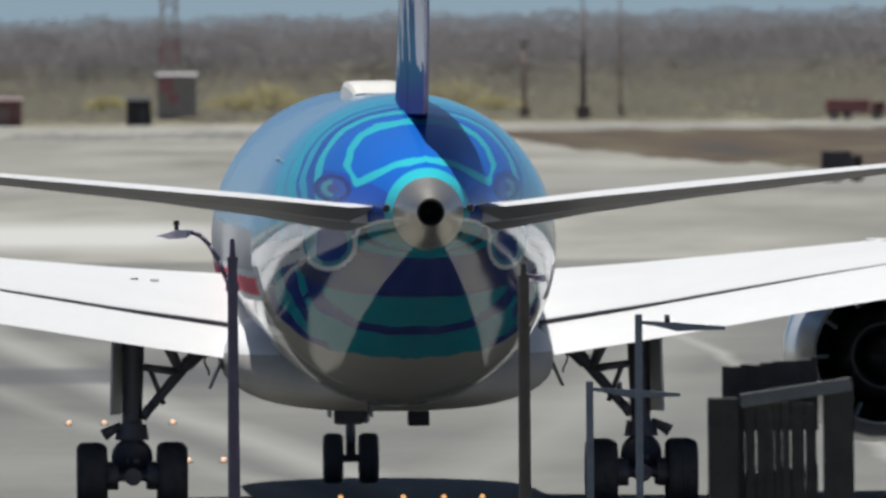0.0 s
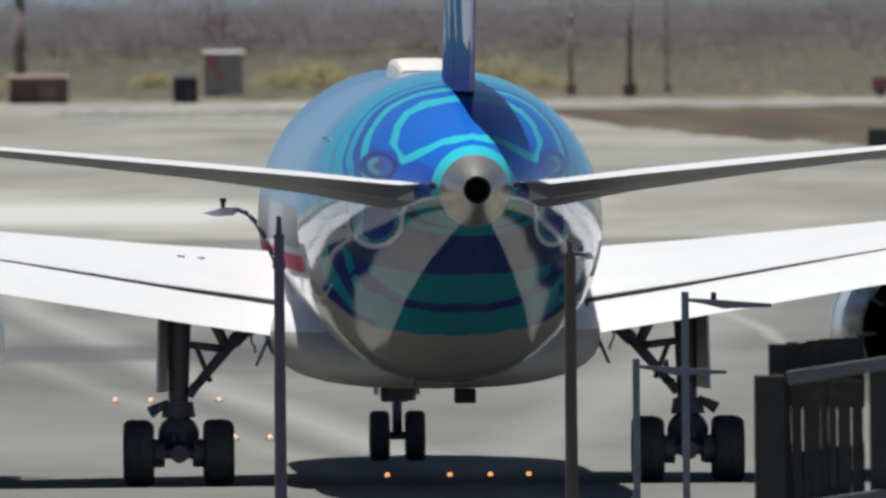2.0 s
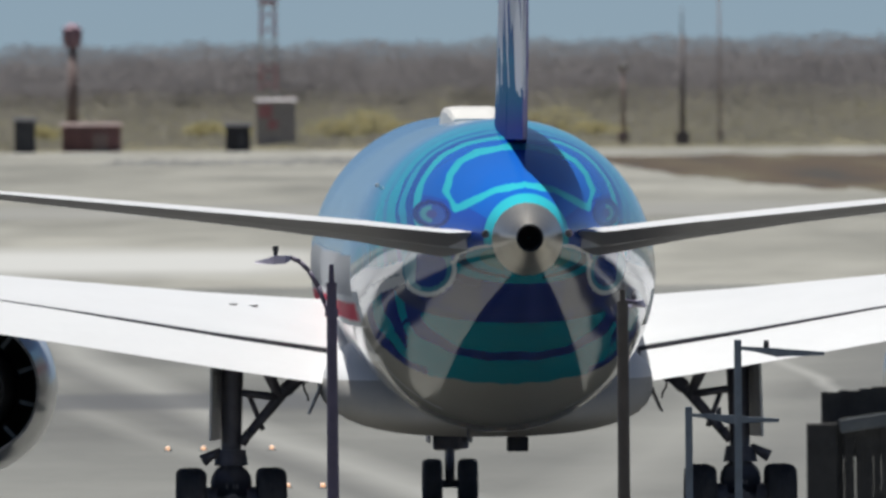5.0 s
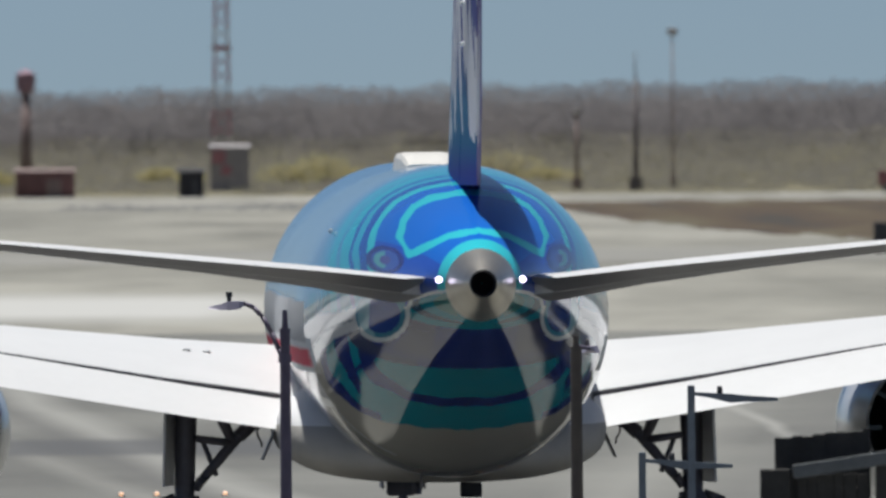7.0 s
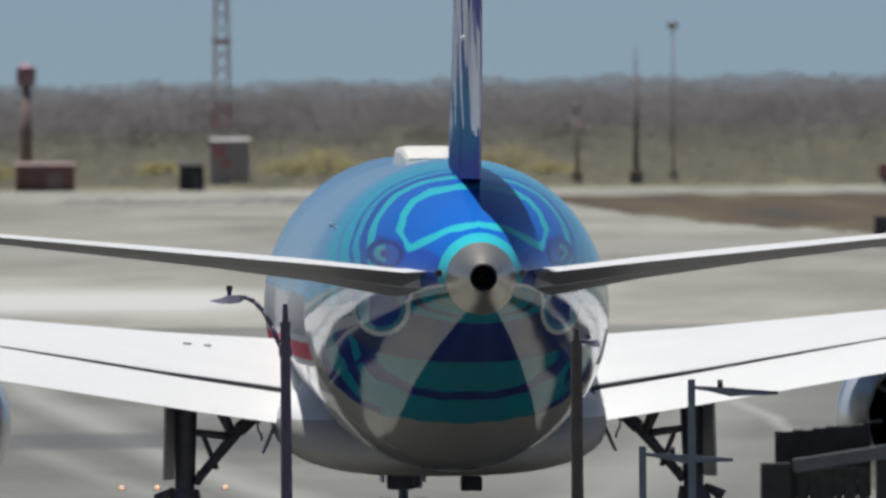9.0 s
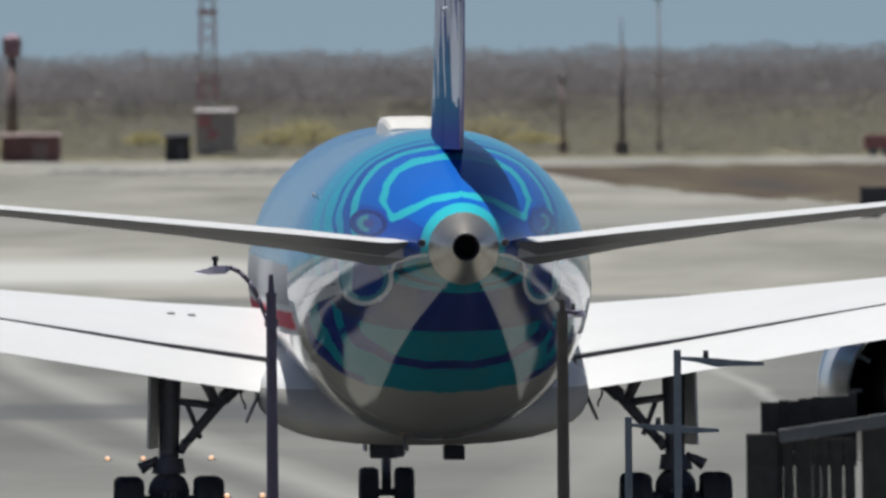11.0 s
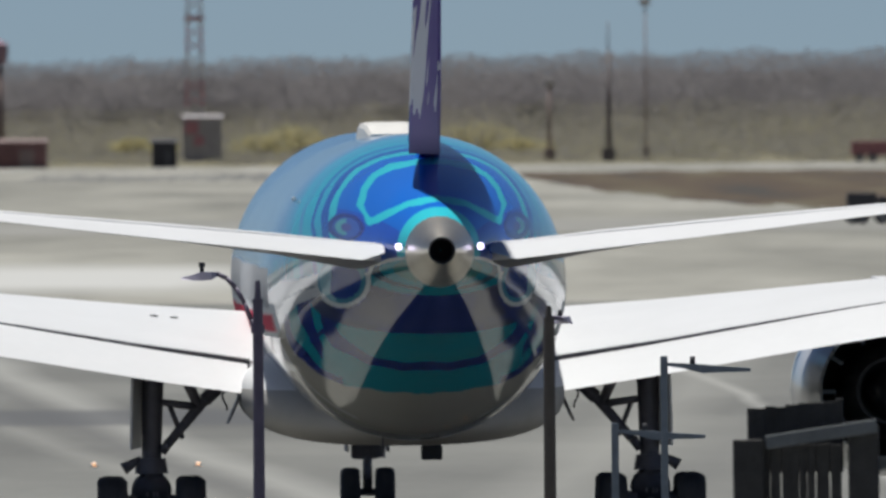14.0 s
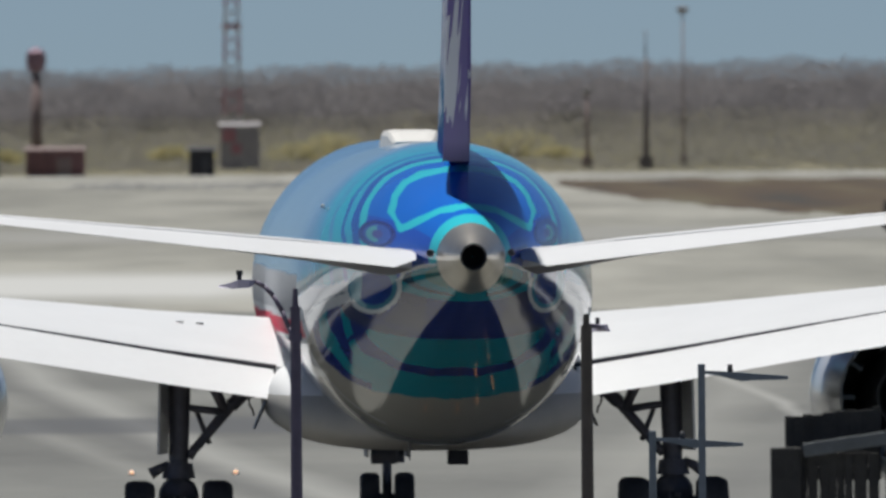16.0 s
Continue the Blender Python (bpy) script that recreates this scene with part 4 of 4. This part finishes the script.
# ---- lights set in the pavement ----
def pavement_light(at):
    t = thing("pavement_light", "small amber light set in the concrete", "light", at, "pavement lights")
    bm = bmesh.new()
    tube(bm, (0, 0, 0.01), (0, 0, 0.035), 0.11, 0.09, 16)
    part("housing", bm, DARK_METAL, t)
    bm = bmesh.new()
    bmesh.ops.create_uvsphere(bm, u_segments=12, v_segments=8, radius=0.052, matrix=Matrix.Translation((0, 0, 0.067)))
    part("lens", bm, AMBER, t, "glowing amber lens")
    return t


first = pavement_light(pose(-7.08, 596, 0))
for x, y in ((-6.25, 596), (-4.65, 596), (-3.9, 542), (-3.15, 542), (-0.61, 496), (0.61, 496), (1.4, 496), (2.15, 496),
             (-4.03, 463), (-3.17, 463), (-2.33, 463), (-1.45, 463), (-0.59, 463), (5.41, 463)):
    copy_thing(first, pose(x, y, 0))


# ---- far structures ----
def lattice_tower(at, height, width, name="radio_tower", label="red and white lattice radio tower behind the field"):
    t = thing(name, label, "tower", at)
    bands = 11
    for k in range(bands):
        z0, z1 = height * k / bands, height * (k + 1) / bands
        w0, w1 = width * (1 - 0.5 * k / bands) / 2, width * (1 - 0.5 * (k + 1) / bands) / 2
        cs = ((-1, -1), (1, -1), (1, 1), (-1, 1))
        paint = TOWER_RED if k % 2 == 0 else TOWER_WHITE

        def strut(name, p, q, r):
            bm = bmesh.new()
            tube(bm, p, q, r, r, 6)
            part(name, bm, paint, t, "", False)
        for i in range(4):
            a, b = cs[i], cs[(i + 1) % 4]
            strut("leg", (a[0] * w0, a[1] * w0, z0), (a[0] * w1, a[1] * w1, z1), 0.13)
            for f0, f1 in ((0, 0.5), (0.5, 1)):
                wa, wb = w0 + (w1 - w0) * f0, w0 + (w1 - w0) * f1
                za, zb = z0 + (z1 - z0) * f0, z0 + (z1 - z0) * f1
                strut("brace", (a[0] * wa, a[1] * wa, za), (b[0] * wb, b[1] * wb, zb), 0.07)
                strut("brace", (b[0] * wa, b[1] * wa, za), (a[0] * wb, a[1] * wb, zb), 0.07)
    for z in (0.47, 0.74):
        bm = bmesh.new()
        tube(bm, (0, 0, height * z), (0, 0, height * z + 0.5), width * 0.55, width * 0.55, 10)
        part("platform", bm, TOWER_RED, t, "", False)
    return t


lattice_tower(pose(-22.6, 2890, 0), 34, 2.1)


def mast(at, height, r, mat, spike=0.0, head=False, label="rusty thin mast before the trees"):
    t = thing("mast", label, "mast", at, "masts")
    bm = bmesh.new()
    tube(bm, (0, 0, 0), (0, 0, height), r, r * 0.7, 10)
    part("pole", bm, mat, t)
    if spike:
        bm = bmesh.new()
        tube(bm, (0, 0, height), (0, 0, height + spike), 0.1, 0.06, 8)
        part("antenna", bm, mat, t)
    bm = bmesh.new()
    box(bm, 0, 0, 0.7, r * 4.5, r * 4, 1.4, None, 0.05)
    part("cabinet", bm, mat, t, "", False)
    if head:
        bm = bmesh.new()
        lathe(bm, [(0.02, -0.4), (0.55, -0.3), (0.6, 0.3), (0.02, 0.4)], 12, pose(0, 0, height, 90, 0, 0))
        part("head", bm, PALE_PAINT, t, "pale round head")
    return t


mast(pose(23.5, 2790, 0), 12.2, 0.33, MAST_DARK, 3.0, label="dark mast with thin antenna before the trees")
mast(pose(27.6, 2792, 0), 17.4, 0.13, RUST, 0, True, "thin rusty mast with pale round head")
def beacon(at):
    """A short mast with a broad red lantern house."""
    t = thing("beacon_mast", "reddish beacon mast rising over the trees", "mast", at)
    bm = bmesh.new()
    tube(bm, (0, 0, 0), (0, 0, 11.7), 0.8, 0.5, 10)
    part("pole", bm, RUST, t)
    bm = bmesh.new()
    lathe(bm, [(0.1, -1.4), (0.9, -1.2), (1.15, -0.2), (1.1, 0.9), (0.7, 1.2), (0.1, 1.5)], 12, pose(0, 0, 12.6, 90, 0, 0))
    part("lantern_house", bm, simple("lantern_paint", (0.32, 0.2, 0.25), 0.7, 0, 0, 0.3, 1), t, "faded red lantern house")


beacon(pose(-45.6, 2940, 0))
mast(pose(17.0, 2788, 0), 8.6, 0.25, RUST, 0, True, "short rusty mast with pale head")


def shed(at, w, d, h, mat, roof, label, name="shed"):
    t = thing(name, label, "shed", at)
    bm = bmesh.new()
    box(bm, 0, 0, h / 2, w, d, h)
    part("wall", bm, mat, t, "", False)
    for i in range(int(w / 0.5)):
        bm = bmesh.new()
        box(bm, -w / 2 + 0.25 + i * 0.5, -d / 2 - 0.03, h / 2, 0.08, 0.06, h * 0.98)
        part("rib", bm, mat, t, "", False)
    bm = bmesh.new()
    loft(bm, [[(-w / 2 - 0.15, -d / 2 - 0.2, h), (-w / 2 - 0.15, d / 2 + 0.2, h + 0.02), (-w / 2 - 0.15, 0, h + 0.35)],
              [(w / 2 + 0.15, -d / 2 - 0.2, h), (w / 2 + 0.15, d / 2 + 0.2, h + 0.02), (w / 2 + 0.15, 0, h + 0.35)]])
    part("roof", bm, roof, t, "", False)
    bm = bmesh.new()
    box(bm, w * 0.15, -d / 2 - 0.04, h * 0.35, w * 0.25, 0.05, h * 0.7)
    part("door", bm, roof, t, "", False)
    return t


shed(pose(-24.3, 2690, 0), 2.6, 2.4, 2.7, BLACK, SHED_DARK, "small dark metal shed before the trees")
shed(pose(-46.8, 2690, 0), 2.2, 2.4, 3.4, SHED_DARK, SHED_DARK, "small dark metal shed before the trees")
# the shed's red is greyed and lightened as haze would do it
shed(pose(-39.9, 2700, 0), 6.2, 3, 2.8, simple("hazed_red_sheet", (0.2, 0.1, 0.098), 0.6, 0, 0, 0.3, 0.5), RUST, "low dull red shed before the trees")
hut = shed(pose(-21.6, 2870, 0), 4.4, 3, 5.0, HUT, HUT, "pale equipment hut with red panels under the tower", "equipment_hut")
for x, z, w, h in ((-1.2, 3.9, 1.5, 1.5), (-0.4, 2.4, 1.1, 1.0)):
    bm = bmesh.new()
    box(bm, x, -1.6, z, w, 0.06, h, None, 0.01)
    part("red_panel", bm, TOWER_RED, hut, "faded red panel", False)


def truck(at, length, h, body_mat, label):
    t = thing("truck", label, "truck", at)
    bm = bmesh.new()
    box(bm, -length * 0.12, 0, h * 0.6, length * 0.7, 2.2, h * 0.62, None, 0.08)
    part("cargo_body", bm, body_mat, t, "", False)
    bm = bmesh.new()
    box(bm, length * 0.37, 0, h * 0.5, length * 0.24, 2.1, h * 0.6, None, 0.12)
    part("cab", bm, body_mat, t, "", False)
    bm = bmesh.new()
    box(bm, length * 0.4, -1.06, h * 0.62, length * 0.14, 0.04, h * 0.22)
    part("window", bm, BLACK, t, "", False)
    for x in (-0.33, -0.12, 0.36):
        for y in (-1.0, 1.0):
            part("rim", rim_mesh(0.48, 0.3), HUB, part("tyre", tyre_mesh(0.48, 0.3), RUBBER, t, "", True, pose(length * x, y, 0.48, 0, 0, 90)))
    return t


truck(pose(51.5, 2700, 0), 6.6, 2.4, RED_PAINT, "red truck parked before the trees")
truck(pose(28.9, 1560, 0), 2.6, 2.1, SHED_DARK, "dark service vehicle standing on the far field")


# ---- trees ----
def clump_mat(name, stops):
    m = Nodes(name, 0.9)
    g = m.add("ShaderNodeNewGeometry")
    big = m.noise(0.09, m.coords("Object"), 3)
    fac = m.math("ADD", m.math("MULTIPLY", g.outputs["Random Per Island"], 0.4), m.math("MULTIPLY", big, 0.6))
    shade = m.ramp(fac, stops)
    m.colour(shade)
    # light passes through the thin leaves and twigs
    thin = m.add("ShaderNodeBsdfTranslucent")
    m.put(thin.inputs[0], shade)
    both = m.add("ShaderNodeMixShader")
    both.inputs[0].default_value = 0.6
    m.tree.links.new(m.bsdf.outputs[0], both.inputs[1])
    m.tree.links.new(thin.outputs[0], both.inputs[2])
    m.tree.links.new(both.outputs[0], m.tree.nodes["Material Output"].inputs[0])
    return m.mat


# scrub greys are lifted and cooled in the colour, in place of haze
SCRUB = clump_mat("bare_scrub", [(0.25, (0.22, 0.21, 0.22)), (0.42, (0.275, 0.26, 0.262)), (0.6, (0.31, 0.29, 0.285)), (0.8, (0.335, 0.305, 0.315))])
YELLOW = clump_mat("yellow_green_leaves", [(0.3, (0.5, 0.46, 0.27)), (0.7, (0.6, 0.54, 0.28))])


def leaf_cloud(rng, cx, cy, cz, rx, ry, rz, count, size):
    """Random triangles that fill an uneven ellipsoid, as corner arrays."""
    d = rng.normal(size=(count, 3))
    d /= np.linalg.norm(d, axis=1)[:, None]
    r = rng.uniform(0.25, 1.0, (count, 1)) ** 0.5
    lump = 1 + 0.16 * np.sin(d[:, :1] * 5 + cx) * np.cos(d[:, 2:] * 4 + cx * 0.7)
    c = d * r * lump * np.array([rx, ry, rz]) + np.array([cx, cy, cz])
    tri = c[:, None, :] + rng.normal(scale=size, size=(count, 3, 3))
    return tri.reshape(-1, 3)


def cloud_object(name, arrays, mat):
    v = np.concatenate(arrays)
    v[:, 2] = np.maximum(v[:, 2], 0.0)
    me = bpy.data.meshes.new(name)
    me.from_pydata(v.tolist(), [], np.arange(len(v)).reshape(-1, 3).tolist())
    me.materials.append(mat)
    return new(name, me)


def thicket(rng, y, depth, height, count, size):
    """A dense stand of bare twigs, as random triangles, with a nearly level top."""
    x = rng.uniform(-105, 105, count)
    h = height + 0.007 * x + 0.25 * np.sin(x * 0.31 + y) + 0.2 * np.sin(x * 0.83 + y * 2) + 0.14 * np.sin(x * 2.7 + y) + rng.normal(scale=0.16, size=count)
    c = np.stack([x, y + rng.uniform(-depth, depth, count), h * rng.uniform(0, 1, count) ** 0.8], axis=1)
    tri = c[:, None, :] + rng.normal(scale=size, size=(count, 3, 3))
    return tri.reshape(-1, 3)


rng = np.random.default_rng(4)
clouds = []
for y, h in ((3238, 7.6), (3258, 9.6), (3285, 11.2), (3330, 12.1)):
    clouds.append(thicket(rng, y, 14, h, 230000, 0.1))
    for _ in range(60):
        clouds.append(leaf_cloud(rng, rng.uniform(-100, 100), y - 12, h * rng.uniform(0.35, 0.8), rng.uniform(2.0, 5.0), 1.1, rng.uniform(0.9, 2.2), 800, 0.12))
tagged(cloud_object("woods", clouds, SCRUB), "grey-brown leafless scrub woods along the horizon", "woods", "", "stuff")
# lower growth climbs towards the woods
low = []
for y, h in ((3120, 0.9), (3150, 1.8), (3178, 3.0), (3200, 4.3), (3219, 5.8)):
    low.append(thicket(rng, y, 16, h, 90000, 0.1))
for i in range(260):
    h = rng.uniform(0.35, 1.2)
    low.append(leaf_cloud(rng, rng.uniform(-95, 95), rng.uniform(2740, 3130), h * 0.4, rng.uniform(1.5, 4.5), 1.6, h * 0.55, 420, 0.09))
# undergrowth tones are raised too, haze put into their base colour
UNDER = clump_mat("olive_undergrowth", [(0.25, (0.29, 0.28, 0.262)), (0.45, (0.335, 0.318, 0.285)), (0.6, (0.37, 0.345, 0.27)), (0.78, (0.44, 0.405, 0.23))])
tagged(cloud_object("undergrowth", low, UNDER), "olive and yellow undergrowth along the foot of the woods", "bushes", "", "stuff")
bm = bmesh.new()
ridge = random.Random(3)
near, top = [], []
for i in range(161):
    x = -120 + 240 * i / 160
    near.append(bm.verts.new((x, 3345, 0)))
    top.append(bm.verts.new((x, 3380, 9.7 + ridge.uniform(-0.6, 0.6) + 0.006 * x)))
for i in range(160):
    bm.faces.new((near[i], near[i + 1], top[i + 1], top[i]))
tagged(new("backdrop", mesh_of(bm, "backdrop", surface("far_scrub", [(0.35, (0.1, 0.094, 0.094)), (0.65, (0.15, 0.138, 0.134))], 0.06, 0.5), False)),
       "dense far scrub behind the woods", "woods", "", "structure")


def bush(x, y, w, h, seed):
    t = thing("bush", "yellow-green leafy bush at the edge of the scrub", "bush", pose(x, y, 0), "bushes at the woods")
    bm = bmesh.new()
    for k in range(5):
        a = k * 1.3
        tube(bm, (0, 0, 0), (math.cos(a) * w * 0.3, math.sin(a) * 0.8, h * 0.6), 0.12, 0.04, 6)
    part("trunk", bm, TRUNK, t)
    g = np.random.default_rng(seed)
    ob = cloud_object("crown", [leaf_cloud(g, dx * w, 0, h * z, w * 0.35, 1.2, h * 0.42, 380, 0.13) for dx, z in ((-0.3, 0.4), (0, 0.52), (0.3, 0.42))], YELLOW)
    ob.parent = t


for i, (x, w, h) in enumerate(((-16, 7, 3.0), (-12, 6, 4.4), (-8.2, 5, 2.4), (10, 9, 4.6), (15, 7, 2.2), (-32, 5, 2.6), (-28, 3, 1.8), (-52, 4, 2.2))):
    bush(x, 3090 + (i % 3) * 12, w, h, 20 + i)


# ---- what moves ----
def motions():
    # seconds, metres rolled
    ahead = [(0, 0), (9.2, 0), (9.8, 0.4), (10.5, 1.4), (11.3, 2.9), (12, 4.6), (12.5, 6.0), (13, 7.4), (13.5, 8.8), (14, 10.2), (14.5, 11.4), (15, 12.4), (15.5, 13.3), (16, 14.4)]

    def gone(t):
        for (a, p), (b, q) in zip(ahead, ahead[1:]):
            if a <= t <= b:
                return p + (q - p) * (t - a) / (b - a)
        return 0.0
    way = Vector((-math.sin(radians(HEADING)), math.cos(radians(HEADING)), 0))
    # the nose swings a little to either side as the aircraft rolls off; it turns about its tail
    swing = dict(zip((11.3, 12, 12.5, 13, 13.5, 14, 14.5, 15, 15.5, 16), (-0.03, -0.06, -0.1, -0.13, -0.17, -0.18, -0.12, -0.06, 0.03, 0.06)))
    rows = []
    for t, d in ahead:
        turn = swing.get(t, 0.0)
        rows.append((t, Matrix.Translation(Vector(START) + way * d) @ pose(-0.002 * d - 29.45 * radians(turn), 0, 0, 0, 0, HEADING + 0.012 * d + turn)))
    walk(plane, rows)
    times = [0, 9.2] + [9.4 + 0.2 * k for k in range(34)]
    for w, place, r in WHEELS:
        walk(w, [(t, Matrix.Translation(place) @ Matrix.Rotation(-gone(t) / r, 4, "X")) for t in times])
    elevator = [(0, -1.2), (9.2, -1.2), (11.0, -0.8), (11.6, 0.2), (12.5, 2.5), (13.2, 6), (14, 8.5), (14.6, 9), (15, 9), (16, 9)]
    for ob, hinge, axis in (LEFT_EL, RIGHT_EL):
        walk(ob, [(t, Matrix.Translation(hinge) @ Matrix.Rotation(radians(d), 4, axis)) for t, d in elevator])
    # both strobes flash together, about every 1.42 s
    flashes = [1.3, 2.74, 4.13, 5.52, 6.92, 8.32, 9.76, 11.24, 12.56, 14.04, 15.46]
    for lens in STROBES:
        rows = [(0, 0)]
        for t in flashes:
            rows += [(t - 6 / 30, 0), (t - 5 / 30, 60), (t - 4 / 30, 120), (t - 3 / 30, 180), (t + 3 / 30, 180), (t + 4 / 30, 120), (t + 5 / 30, 60), (t + 6 / 30, 0)]
        rows.append((16, 0))
        walk(lens, [(t, Matrix.Translation((0, -0.012, 0)) @ pose(0, 0, 0, 180 + d, 0, 0)) for t, d in rows])
    rudder = [(0, 0), (3.5, 0), (6, 0), (9, 1), (11.5, 0), (13.0, 0), (13.5, -5), (14.0, -9), (14.6, -9), (15.0, -2), (15.5, 0), (15.7, -4), (16, -8)]
    ob, hinge, axis = RUDDER
    walk(ob, [(t, Matrix.Translation(hinge) @ Matrix.Rotation(radians(d), 4, axis)) for t, d in rudder])


motions()
